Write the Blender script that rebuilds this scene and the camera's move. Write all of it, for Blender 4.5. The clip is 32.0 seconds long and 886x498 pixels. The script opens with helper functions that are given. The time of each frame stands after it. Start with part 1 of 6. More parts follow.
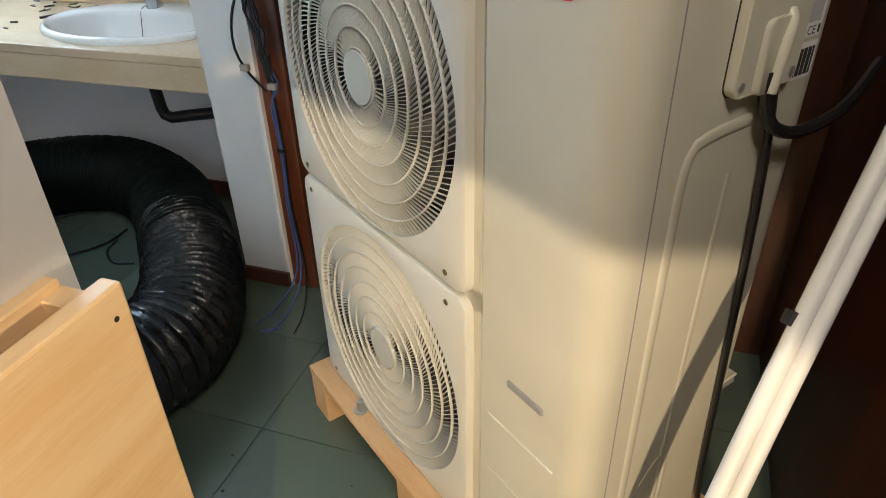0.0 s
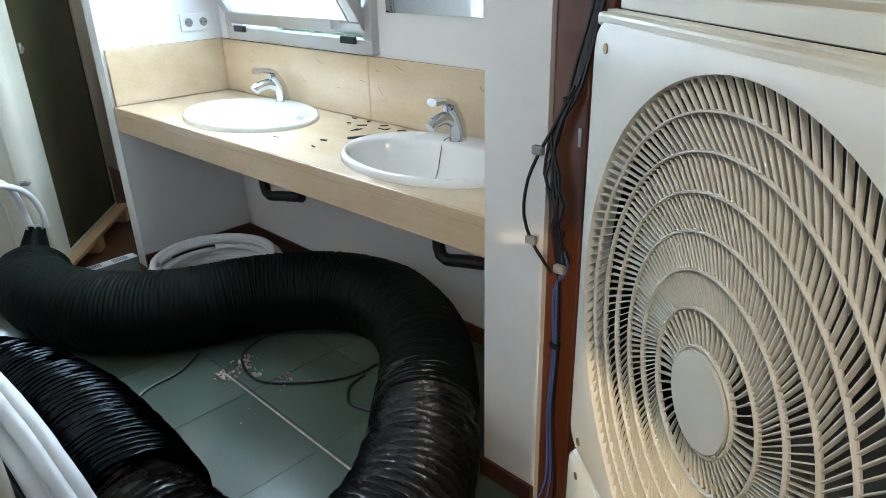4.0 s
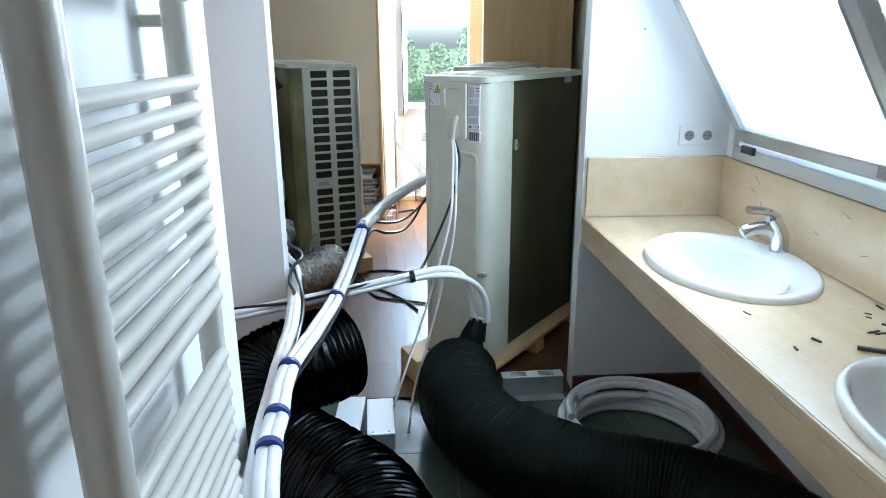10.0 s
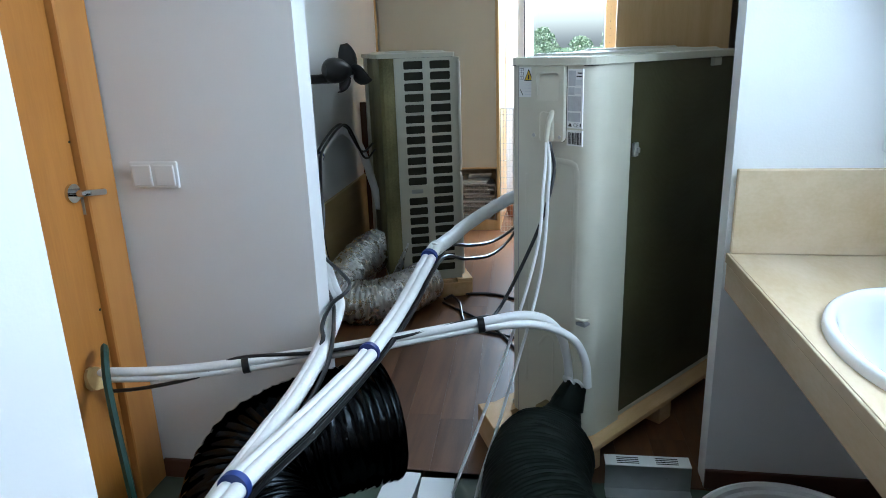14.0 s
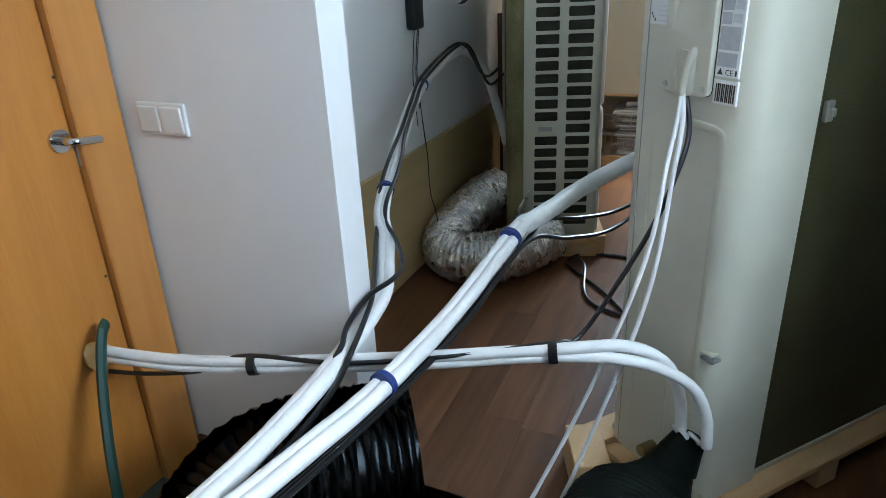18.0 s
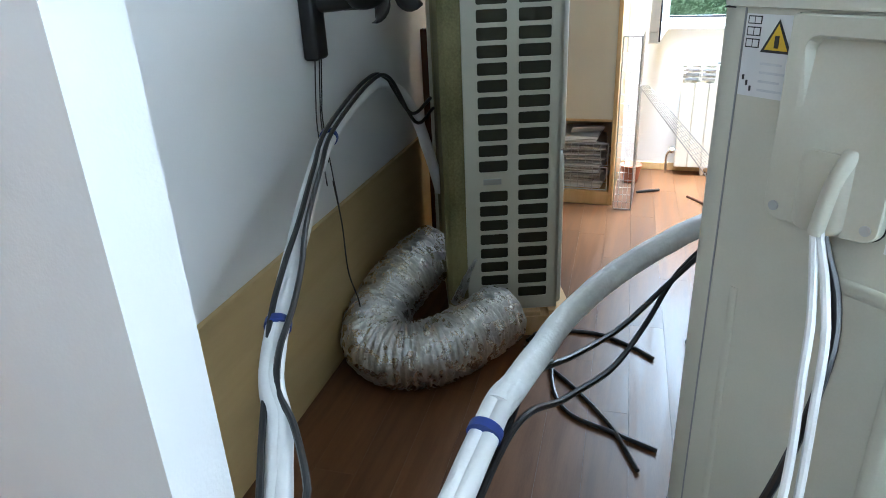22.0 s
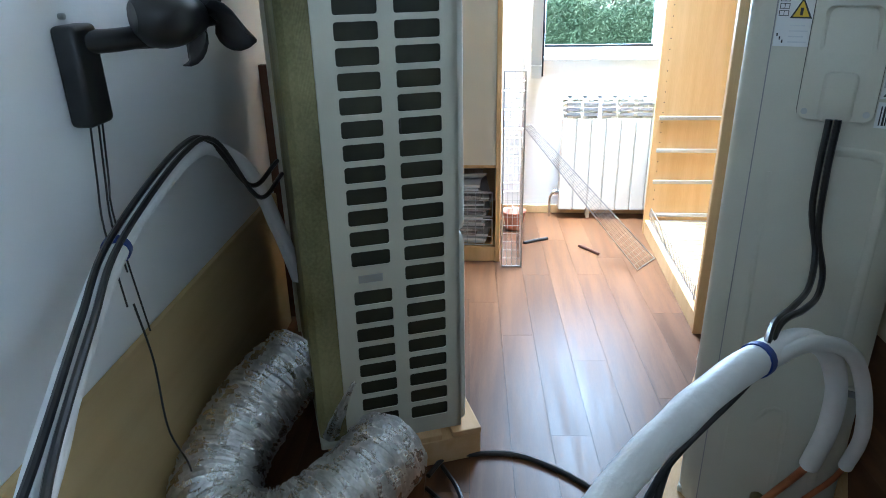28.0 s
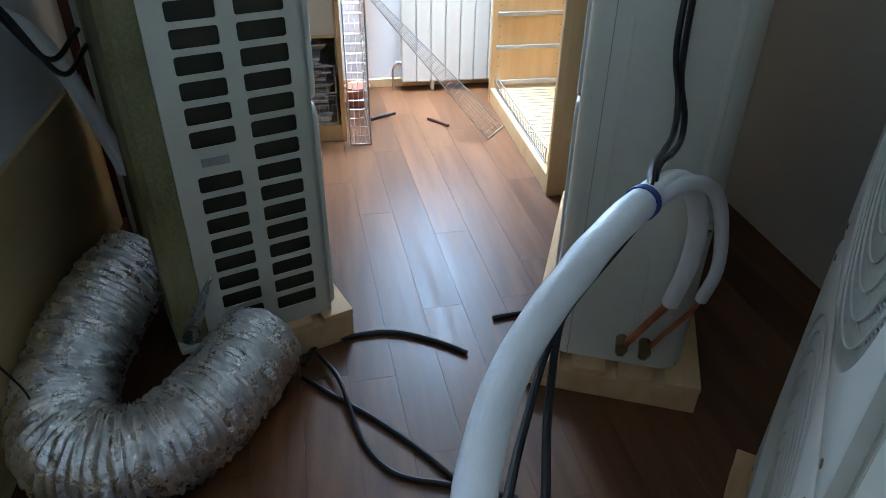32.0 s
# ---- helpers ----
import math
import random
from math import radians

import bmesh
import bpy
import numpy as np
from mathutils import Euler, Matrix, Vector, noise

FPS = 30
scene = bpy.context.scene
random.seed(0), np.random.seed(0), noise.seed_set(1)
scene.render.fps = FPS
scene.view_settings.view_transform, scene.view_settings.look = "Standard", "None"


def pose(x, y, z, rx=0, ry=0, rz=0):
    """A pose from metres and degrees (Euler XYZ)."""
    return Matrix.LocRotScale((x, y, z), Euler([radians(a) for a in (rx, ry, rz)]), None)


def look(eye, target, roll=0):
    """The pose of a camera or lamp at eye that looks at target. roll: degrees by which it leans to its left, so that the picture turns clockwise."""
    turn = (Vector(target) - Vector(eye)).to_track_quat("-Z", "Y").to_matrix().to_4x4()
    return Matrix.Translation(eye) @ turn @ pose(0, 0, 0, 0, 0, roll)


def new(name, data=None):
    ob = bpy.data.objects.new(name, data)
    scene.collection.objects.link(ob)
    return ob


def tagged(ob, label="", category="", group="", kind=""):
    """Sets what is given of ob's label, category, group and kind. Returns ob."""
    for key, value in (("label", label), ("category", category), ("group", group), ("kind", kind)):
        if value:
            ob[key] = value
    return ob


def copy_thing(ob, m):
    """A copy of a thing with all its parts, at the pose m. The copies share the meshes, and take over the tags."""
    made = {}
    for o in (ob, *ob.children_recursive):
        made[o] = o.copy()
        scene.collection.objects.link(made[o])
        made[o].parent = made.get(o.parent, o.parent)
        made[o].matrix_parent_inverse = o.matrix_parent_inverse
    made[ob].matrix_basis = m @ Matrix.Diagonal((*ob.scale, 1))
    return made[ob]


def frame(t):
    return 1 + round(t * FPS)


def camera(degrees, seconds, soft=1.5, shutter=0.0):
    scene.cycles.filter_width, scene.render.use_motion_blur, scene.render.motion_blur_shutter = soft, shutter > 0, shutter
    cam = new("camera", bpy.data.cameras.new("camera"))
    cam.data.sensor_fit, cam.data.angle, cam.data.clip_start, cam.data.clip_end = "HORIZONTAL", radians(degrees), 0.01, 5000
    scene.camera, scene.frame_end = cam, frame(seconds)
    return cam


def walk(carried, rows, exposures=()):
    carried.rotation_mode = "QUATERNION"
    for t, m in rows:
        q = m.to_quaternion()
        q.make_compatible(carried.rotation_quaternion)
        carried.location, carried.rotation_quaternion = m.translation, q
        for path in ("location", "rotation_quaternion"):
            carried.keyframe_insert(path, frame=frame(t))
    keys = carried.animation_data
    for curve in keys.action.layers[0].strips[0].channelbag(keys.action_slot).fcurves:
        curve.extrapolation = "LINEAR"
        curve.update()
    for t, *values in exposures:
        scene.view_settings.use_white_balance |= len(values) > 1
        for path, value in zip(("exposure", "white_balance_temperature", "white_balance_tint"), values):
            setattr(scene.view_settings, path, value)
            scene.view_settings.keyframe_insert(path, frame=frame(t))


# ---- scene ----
cam = camera(66.6, 32.0, 0.9)
PATH = [
    (0, (-0.909, 1.261, 1.396), (-1.461, 2.85, 0.315), -1.4),
    (0.5, (-0.95, 1.305, 1.4), (-1.572, 2.868, 0.318), -0.7),
    (1, (-0.994, 1.383, 1.413), (-1.733, 2.909, 0.352), -0.5),
    (1.5, (-1.028, 1.468, 1.434), (-1.881, 2.986, 0.449), 0.3),
    (2, (-1.041, 1.562, 1.452), (-2.057, 3.019, 0.533), 0.9),
    (2.5, (-1.058, 1.618, 1.452), (-2.253, 2.964, 0.579), -0.5),
    (4.5, (-1.28, 1.824, 1.387), (-2.613, 3.093, 0.602), -1.3),
    (5, (-1.351, 1.897, 1.388), (-2.774, 3.078, 0.627), -1.1),
    (5.5, (-1.415, 1.945, 1.394), (-3.015, 2.889, 0.654), -1.7),
    (6, (-1.463, 1.958, 1.405), (-3.231, 2.556, 0.688), -3.1),
    (6.5, (-1.485, 1.983, 1.416), (-3.304, 2.399, 0.695), -3.1),
    (7, (-1.514, 2.021, 1.422), (-3.357, 2.305, 0.701), -4.3),
    (7.5, (-1.528, 2.045, 1.428), (-3.383, 2.247, 0.709), -3.9),
    (8, (-1.537, 2.05, 1.432), (-3.387, 2.244, 0.696), -3.1),
    (8.5, (-1.577, 2.069, 1.468), (-3.433, 2.282, 0.753), -2.1),
    (9, (-1.604, 2.083, 1.496), (-3.51, 2.308, 0.933), -0.7),
    (9.5, (-1.667, 2.106, 1.493), (-3.587, 2.262, 0.955), 0.0),
    (10, (-1.738, 2.154, 1.485), (-3.65, 2.257, 0.905), -0.3),
    (10.5, (-1.779, 2.181, 1.473), (-3.679, 2.233, 0.849), -1.9),
    (11, (-1.879, 2.199, 1.444), (-3.76, 2.193, 0.764), -1.6),
    (11.5, (-1.99, 2.222, 1.43), (-3.862, 2.102, 0.735), -1.1),
    (12, (-2.02, 2.225, 1.446), (-3.881, 2.066, 0.73), -2.0),
    (12.5, (-2.021, 2.226, 1.434), (-3.926, 2.072, 0.845), -2.1),
    (13, (-2.073, 2.238, 1.41), (-3.988, 2.088, 0.855), -1.6),
    (13.5, (-2.235, 2.298, 1.394), (-4.131, 2.007, 0.828), -2.2),
    (14, (-2.427, 2.382, 1.399), (-4.316, 2.055, 0.827), -1.9),
    (14.5, (-2.522, 2.412, 1.382), (-4.37, 1.949, 0.772), -1.9),
    (15, (-2.663, 2.482, 1.402), (-4.444, 1.883, 0.718), -3.2),
    (15.5, (-2.714, 2.506, 1.421), (-4.418, 1.808, 0.64), -2.0),
    (17.5, (-2.984, 2.492, 1.379), (-4.641, 1.682, 0.607), -1.9),
    (18, (-3.08, 2.5, 1.402), (-4.729, 1.707, 0.596), -2.7),
    (18.5, (-3.198, 2.515, 1.384), (-4.846, 1.692, 0.605), -1.0),
    (19, (-3.269, 2.513, 1.383), (-4.893, 1.638, 0.612), -1.7),
    (19.5, (-3.36, 2.483, 1.374), (-4.972, 1.584, 0.604), -1.6),
    (20, (-3.521, 2.39, 1.379), (-5.209, 1.678, 0.577), -2.1),
    (20.5, (-3.672, 2.268, 1.4), (-5.38, 1.594, 0.607), -4.2),
    (21, (-3.771, 2.212, 1.413), (-5.499, 1.598, 0.615), -5.0),
    (21.5, (-3.799, 2.199, 1.411), (-5.541, 1.638, 0.604), -4.3),
    (22, (-3.803, 2.173, 1.415), (-5.534, 1.595, 0.596), -2.7),
    (22.5, (-3.814, 2.155, 1.417), (-5.541, 1.536, 0.619), -2.1),
    (23, (-3.882, 2.168, 1.409), (-5.632, 1.582, 0.641), -1.6),
    (23.5, (-4.01, 2.156, 1.406), (-5.731, 1.564, 0.576), -1.7),
    (24, (-4.112, 2.144, 1.428), (-5.838, 1.463, 0.681), -6.5),
    (24.5, (-4.18, 2.095, 1.428), (-5.905, 1.342, 0.751), -6.2),
    (25, (-4.19, 2.116, 1.463), (-5.913, 1.345, 0.803), -4.8),
    (25.5, (-4.217, 2.125, 1.462), (-5.97, 1.418, 0.808), -3.0),
    (27.5, (-4.427, 1.968, 1.409), (-6.24, 1.645, 0.629), -1.8),
    (28, (-4.467, 1.965, 1.4), (-6.299, 1.791, 0.616), -1.2),
    (28.5, (-4.526, 1.946, 1.391), (-6.368, 2.019, 0.617), 0.0),
    (29, (-4.577, 1.926, 1.407), (-6.41, 2.196, 0.653), 2.0),
    (29.5, (-4.594, 1.892, 1.419), (-6.443, 2.19, 0.716), 1.3),
    (30, (-4.585, 1.887, 1.413), (-6.442, 2.146, 0.718), 0.8),
    (30.5, (-4.57, 1.899, 1.404), (-6.402, 2.171, 0.649), 0.5),
    (31, (-4.559, 1.907, 1.384), (-6.349, 2.205, 0.542), 0.1),
    (31.5, (-4.557, 1.906, 1.357), (-6.285, 2.206, 0.397), 0.1),
    (32, (-4.554, 1.907, 1.318), (-6.212, 2.189, 0.236), 0.8),
]
EXPOSURES = [(0.0, 1.82, 5500, 8), (1.0, 1.80, 5400, 8), (2.5, 1.88, 5750, 8), (5.0, 2.02, 5600, 8), (6.0, 2.10, 5580, 8), (7.0, 2.08, 5550, 8), (8.0, 1.95, 5500, 8), (10.0, 1.5, 5450, 8), (12.0, 1.15, 5500, 8), (14.0, 1.08, 5450, 8), (16.0, 1.05, 5500, 8), (19.0, 1.25, 5650, 8), (22.0, 1.38, 5580, 8), (25.0, 1.52, 5500, 8), (28.0, 1.4, 5120, 8), (30.0, 0.97, 5150, 8), (32.0, 0.86, 5030, 8)]
walk(cam, [(t, look(eye, target, roll)) for t, eye, target, roll in PATH], EXPOSURES)


# ---- light ----
world = bpy.data.worlds.new("sky")
scene.world = world
world.use_nodes = True
wn = world.node_tree.nodes
sky = wn.new("ShaderNodeTexSky")
sky.sky_type, sky.sun_disc = "NISHITA", False
sky.sun_elevation, sky.sun_rotation = radians(48), radians(100)
sky.dust_density = 3.0
wn["Background"].inputs["Strength"].default_value = 0.22
world.node_tree.links.new(sky.outputs[0], wn["Background"].inputs["Color"])


def lamp(name, kind, m, power, colour, **more):
    data = bpy.data.lights.new(name, kind)
    data.energy, data.color = power, colour
    if kind == "AREA":
        data.shape, data.size, data.size_y = "RECTANGLE", more["size"][0], more["size"][1]
        data.spread = radians(more.get("spread", 180))
    if kind == "SUN":
        data.angle = more["angle"]
    if kind in ("POINT", "SPOT"):
        data.shadow_soft_size = more["soft"]
    if kind == "SPOT":
        data.spot_size, data.spot_blend = more["cone"], more["blend"]
    ob = new(name, data)
    ob.matrix_world = m
    return ob


lamp("sun", "SUN", look((0, 0, 10), (-5.0, 1.5, 4.0)), 4.4, (1.0, 0.97, 0.92), angle=radians(3))
lamp("window_light_bath", "AREA", look((-3.77, 3.80, 1.95), (-3.2, 1.7, 1.45)), 9.5, (0.86, 0.94, 1.0), size=(1.0, 0.5), spread=115)
lamp("window_light_bedroom", "AREA", look((-8.47, 2.47, 1.58), (-6.0, 2.1, 0.6)), 33, (0.74, 0.89, 1.0), size=(0.62, 1.15))
# added lamp overhead, out of view, to brighten the radiator wall and floor
lamp("skylight_light", "AREA", look((-7.85, 2.35, 3.10), (-7.87, 2.35, 0.0)), 28, (0.84, 0.93, 1.0), size=(0.62, 0.58), spread=58)
# unseen warm fill from above, added to brighten the hall
lamp("hall_ceiling_light", "AREA", look((-0.70, 1.05, 2.46), (-1.55, 1.45, 1.0)), 7.5, (1.0, 0.80, 0.58), size=(0.4, 0.4))
lamp("hall_warm_light", "SPOT", look((-0.47, -0.30, 1.25), (-1.30, 2.0, -0.30)), 64, (1.0, 0.70, 0.38), soft=0.02, cone=radians(53), blend=0.06)


# ---- materials ----
def mat(name, c1, c2=None, rough=0.5, metal=0.0, scale=6.0, detail=6.0, bump=0.0, bump_scale=120.0, fine=0.0, rough2=None, coat=0.0, stretch=None, pieces=False):
    m = bpy.data.materials.new(name)
    m.use_nodes = True
    nt = m.node_tree
    n, l = nt.nodes, nt.links
    b = n["Principled BSDF"]
    b.inputs["Metallic"].default_value = metal
    b.inputs["Roughness"].default_value = rough
    b.inputs["Coat Weight"].default_value = coat
    b.inputs["Coat Roughness"].default_value = 0.12
    co = n.new("ShaderNodeTexCoord")
    src = co.outputs["Object"]
    if pieces:
        geo, info = n.new("ShaderNodeNewGeometry"), n.new("ShaderNodeObjectInfo")
        far = n.new("ShaderNodeVectorMath")
        far.operation = "MULTIPLY_ADD"
        far.inputs[1].default_value = (9.0, 7.0, 5.0)
        l.new(info.outputs["Random"], far.inputs[0])
        l.new(geo.outputs["Position"], far.inputs[2])
        src = far.outputs[0]
    if stretch:
        mp = n.new("ShaderNodeMapping")
        mp.inputs["Scale"].default_value = stretch
        l.new(src, mp.inputs["Vector"])
        src = mp.outputs["Vector"]
    big = n.new("ShaderNodeTexNoise")
    big.inputs["Scale"].default_value, big.inputs["Detail"].default_value = scale, detail
    l.new(src, big.inputs["Vector"])
    small = n.new("ShaderNodeTexNoise")
    small.inputs["Scale"].default_value, small.inputs["Detail"].default_value = bump_scale, 4.0
    l.new(src, small.inputs["Vector"])
    mix = n.new("ShaderNodeMix")
    mix.data_type = "RGBA"
    mix.inputs[6].default_value = (*c1, 1)
    mix.inputs[7].default_value = (*(c2 or [v * 0.85 for v in c1]), 1)
    ramp = n.new("ShaderNodeMapRange")
    ramp.inputs[1].default_value, ramp.inputs[2].default_value = 0.35, 0.65
    add = n.new("ShaderNodeMath")
    add.operation = "MULTIPLY_ADD"
    add.inputs[1].default_value = fine
    l.new(small.outputs["Fac"], add.inputs[0])
    l.new(big.outputs["Fac"], add.inputs[2])
    sub = n.new("ShaderNodeMath")
    sub.operation = "SUBTRACT"
    sub.inputs[1].default_value = fine * 0.5
    l.new(add.outputs[0], sub.inputs[0])
    l.new(sub.outputs[0], ramp.inputs[0])
    l.new(ramp.outputs[0], mix.inputs[0])
    l.new(mix.outputs[2], b.inputs["Base Color"])
    if rough2 is not None:
        rr = n.new("ShaderNodeMapRange")
        rr.inputs[1].default_value, rr.inputs[2].default_value = 0.3, 0.7
        rr.inputs[3].default_value, rr.inputs[4].default_value = rough, rough2
        l.new(big.outputs["Fac"], rr.inputs[0])
        l.new(rr.outputs[0], b.inputs["Roughness"])
    if bump:
        bp = n.new("ShaderNodeBump")
        bp.inputs["Strength"].default_value = bump
        bp.inputs["Distance"].default_value = 0.004
        l.new(small.outputs["Fac"], bp.inputs["Height"])
        l.new(bp.outputs[0], b.inputs["Normal"])
    return m


def vary(m, low, high):
    """Each piece a shade of its own."""
    n, l = m.node_tree.nodes, m.node_tree.links
    b = n["Principled BSDF"]
    src = b.inputs["Base Color"].links[0].from_socket
    info = n.new("ShaderNodeObjectInfo")
    mr = n.new("ShaderNodeMapRange")
    mr.inputs[3].default_value, mr.inputs[4].default_value = low, high
    l.new(info.outputs["Random"], mr.inputs[0])
    hs = n.new("ShaderNodeHueSaturation")
    l.new(mr.outputs[0], hs.inputs["Value"])
    l.new(src, hs.inputs["Color"])
    l.new(hs.outputs[0], b.inputs["Base Color"])
    return m


M_WALL = mat("white_wall_paint", (0.80, 0.80, 0.79), (0.76, 0.76, 0.75), 0.7, scale=1.5, bump=0.12, bump_scale=160)
M_CEIL = mat("ceiling_paint", (0.82, 0.82, 0.80), (0.78, 0.78, 0.76), 0.8, scale=1.2, bump=0.1)
M_CREAM = mat("cream_wall_paint", (0.68, 0.62, 0.50), (0.64, 0.58, 0.46), 0.7, scale=1.5, bump=0.1)
M_RADIATOR = mat("cream_radiator_enamel", (0.78, 0.76, 0.68), (0.74, 0.72, 0.64), 0.35, scale=3, fine=0.2)
M_WHITE_GLOSS = mat("white_enamel", (0.80, 0.81, 0.80), (0.77, 0.78, 0.77), 0.28, scale=3, coat=0.2)
M_ENAMEL = mat("cream_white_enamel", (0.76, 0.725, 0.64), (0.73, 0.695, 0.61), 0.26, scale=3, coat=0.2)
M_AC = mat("ivory_painted_steel", (0.62, 0.60, 0.495), (0.56, 0.54, 0.44), 0.30, scale=3.5, fine=0.25, bump=0.03, bump_scale=300, rough2=0.46)
M_AC_LIGHT = mat("ivory_plastic_grille", (0.66, 0.65, 0.58), (0.63, 0.62, 0.55), 0.42, scale=3)
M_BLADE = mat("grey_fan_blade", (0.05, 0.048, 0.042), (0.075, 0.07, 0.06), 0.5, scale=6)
# coil colour darkened for the shade behind the end slots
M_END_COIL_SHADE = mat("end_coil_shade", (0.028, 0.027, 0.014), (0.045, 0.042, 0.02), 0.6, scale=9)
# the shade inside the fan opening, put into a dark colour
M_WELL_SHADE = mat("fan_well_shade", (0.06, 0.05, 0.038), (0.08, 0.07, 0.055), 0.6, scale=5)
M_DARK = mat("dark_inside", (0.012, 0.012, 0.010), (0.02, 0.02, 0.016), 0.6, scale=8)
M_BLACK_PLASTIC = mat("black_plastic", (0.012, 0.012, 0.013), (0.02, 0.02, 0.02), 0.35, scale=8)
M_DUCT_MATTE = mat("black_duct_cloth", (0.004, 0.007, 0.005), (0.008, 0.011, 0.009), 0.60, scale=5, bump=0.06, bump_scale=45, rough2=0.50)
M_DUCT_CRINKLE = mat("black_crinkled_foil", (0.006, 0.007, 0.008), (0.012, 0.013, 0.014), 0.20, scale=14, bump=0.7, bump_scale=55, rough2=0.30)
M_DUCT_GLOSS = mat("black_duct_vinyl", (0.012, 0.014, 0.015), (0.020, 0.022, 0.024), 0.15, scale=5, bump=0.22, bump_scale=34, rough2=0.24)
foil = M_DUCT_GLOSS.node_tree.nodes["Principled BSDF"].inputs
foil["Metallic"].default_value, foil["Specular Tint"].default_value = 1.0, (0.12, 0.12, 0.12, 1.0)
for m in (M_DUCT_MATTE, M_DUCT_GLOSS):
    m.node_tree.nodes["Principled BSDF"].inputs["Specular IOR Level"].default_value = 0.07 if m is M_DUCT_MATTE else 0.42
M_FOIL = mat("crumpled_foil", (0.80, 0.79, 0.77), (0.60, 0.59, 0.57), 0.20, 0.95, scale=26, bump=1.0, bump_scale=120, fine=0.6, rough2=0.38)
M_INSUL = mat("white_pipe_insulation", (0.82, 0.82, 0.81), (0.74, 0.74, 0.73), 0.42, scale=9, bump=0.8, bump_scale=30, rough2=0.55)
M_CABLE_W = mat("white_cable_sheath", (0.78, 0.78, 0.76), None, 0.4)
M_CABLE_B = mat("black_cable_sheath", (0.010, 0.010, 0.011), (0.016, 0.016, 0.017), 0.3)
M_CABLE_BLUE = mat("blue_cable", (0.06, 0.10, 0.28), None, 0.4)
M_TIE = mat("blue_tape", (0.012, 0.03, 0.17), (0.02, 0.05, 0.25), 0.45)
M_GREEN = mat("green_strap", (0.007, 0.040, 0.030), (0.012, 0.056, 0.042), 0.6)
M_COPPER = mat("copper_pipe", (0.72, 0.33, 0.18), (0.5, 0.2, 0.1), 0.35, 0.9, scale=12)
M_BRASS = mat("brass_valve", (0.35, 0.27, 0.13), (0.25, 0.2, 0.1), 0.4, 0.85)
M_CHROME = mat("chrome", (0.64, 0.65, 0.66), (0.58, 0.59, 0.60), 0.06, 1.0)
M_ALU = mat("window_aluminium", (0.55, 0.55, 0.55), (0.48, 0.48, 0.48), 0.35, 0.6, scale=4)
M_STEEL = mat("zinc_steel", (0.52, 0.53, 0.52), (0.40, 0.41, 0.40), 0.38, 0.8, scale=7, rough2=0.55)
M_WIRE = mat("chrome_wire", (0.55, 0.55, 0.55), None, 0.3, 0.9)
M_MARBLE = mat("cream_marble", (0.58, 0.45, 0.28), (0.68, 0.55, 0.385), 0.22, scale=2.6, detail=10, fine=0.25, bump_scale=35, stretch=(1, 2.2, 3.0), coat=0.3)
M_SCRATCH = mat("brown_scratch", (0.16, 0.11, 0.07), (0.26, 0.19, 0.13), 0.7, scale=40)
M_CERAMIC = mat("white_ceramic", (0.82, 0.82, 0.80), (0.80, 0.80, 0.78), 0.08, coat=0.5)
M_TILE = vary(mat("green_floor_tile", (0.088, 0.118, 0.092), (0.104, 0.134, 0.106), 0.17, scale=2.2, detail=3, fine=0.15, bump_scale=60, rough2=0.25, pieces=True), 0.93, 1.06)
M_GROUT = mat("grout", (0.42, 0.42, 0.36), (0.25, 0.25, 0.2), 0.8, scale=20)
M_PLANK = vary(mat("brown_laminate", (0.098, 0.040, 0.015), (0.150, 0.066, 0.026), 0.34, scale=2.4, detail=6, fine=0.3, bump_scale=40, stretch=(1.0, 12.0, 1.0), rough2=0.46, pieces=True), 0.80, 1.22)
M_PLANK.node_tree.nodes["Principled BSDF"].inputs["Specular IOR Level"].default_value = 0.36
M_BIRCH = mat("birch_veneer", (0.60, 0.39, 0.17), (0.68, 0.47, 0.23), 0.42, scale=2.0, detail=8, fine=0.3, bump_scale=30, stretch=(8, 8, 0.7))
M_BEECH = mat("beech_board", (0.78, 0.52, 0.25), (0.86, 0.64, 0.36), 0.35, scale=2.2, detail=8, fine=0.35, bump_scale=28, stretch=(8, 0.8, 8))
M_OAK_BOARD = mat("yellowish_board", (0.46, 0.33, 0.15), (0.52, 0.38, 0.18), 0.5, scale=2.0, detail=8, fine=0.3, stretch=(0.8, 8, 8))
M_DOOR = mat("varnished_orange_door", (0.42, 0.165, 0.026), (0.52, 0.215, 0.04), 0.3, scale=1.6, detail=8, fine=0.3, bump_scale=22, stretch=(7, 7, 0.6), coat=0.3)
M_DOOR_FRAME = mat("varnished_door_frame", (0.42, 0.17, 0.035), (0.52, 0.23, 0.055), 0.32, scale=2, detail=8, stretch=(7, 7, 0.6), coat=0.2)
M_MAHOG = mat("dark_red_brown_wood", (0.0660, 0.0193, 0.0083), (0.1100, 0.0358, 0.0138), 0.32, scale=2, detail=8, fine=0.3, stretch=(6, 6, 0.5), coat=0.2)
M_PANELLING = mat("dark_wall_panelling", (0.040, 0.012, 0.005), (0.070, 0.022, 0.008), 0.34, scale=2, detail=8, fine=0.3, stretch=(6, 6, 0.5))
M_DARKWOOD = mat("dark_skirting_wood", (0.055, 0.018, 0.010), (0.085, 0.03, 0.016), 0.35, scale=3)
M_PALLET = mat("raw_pine", (0.58, 0.36, 0.16), (0.68, 0.46, 0.24), 0.65, scale=3, detail=8, fine=0.4, bump=0.3, bump_scale=60, stretch=(1, 6, 6))
M_LABEL = mat("white_label", (0.84, 0.84, 0.83), None, 0.5)
M_LABEL_GREY = mat("grey_print", (0.30, 0.30, 0.30), None, 0.5)
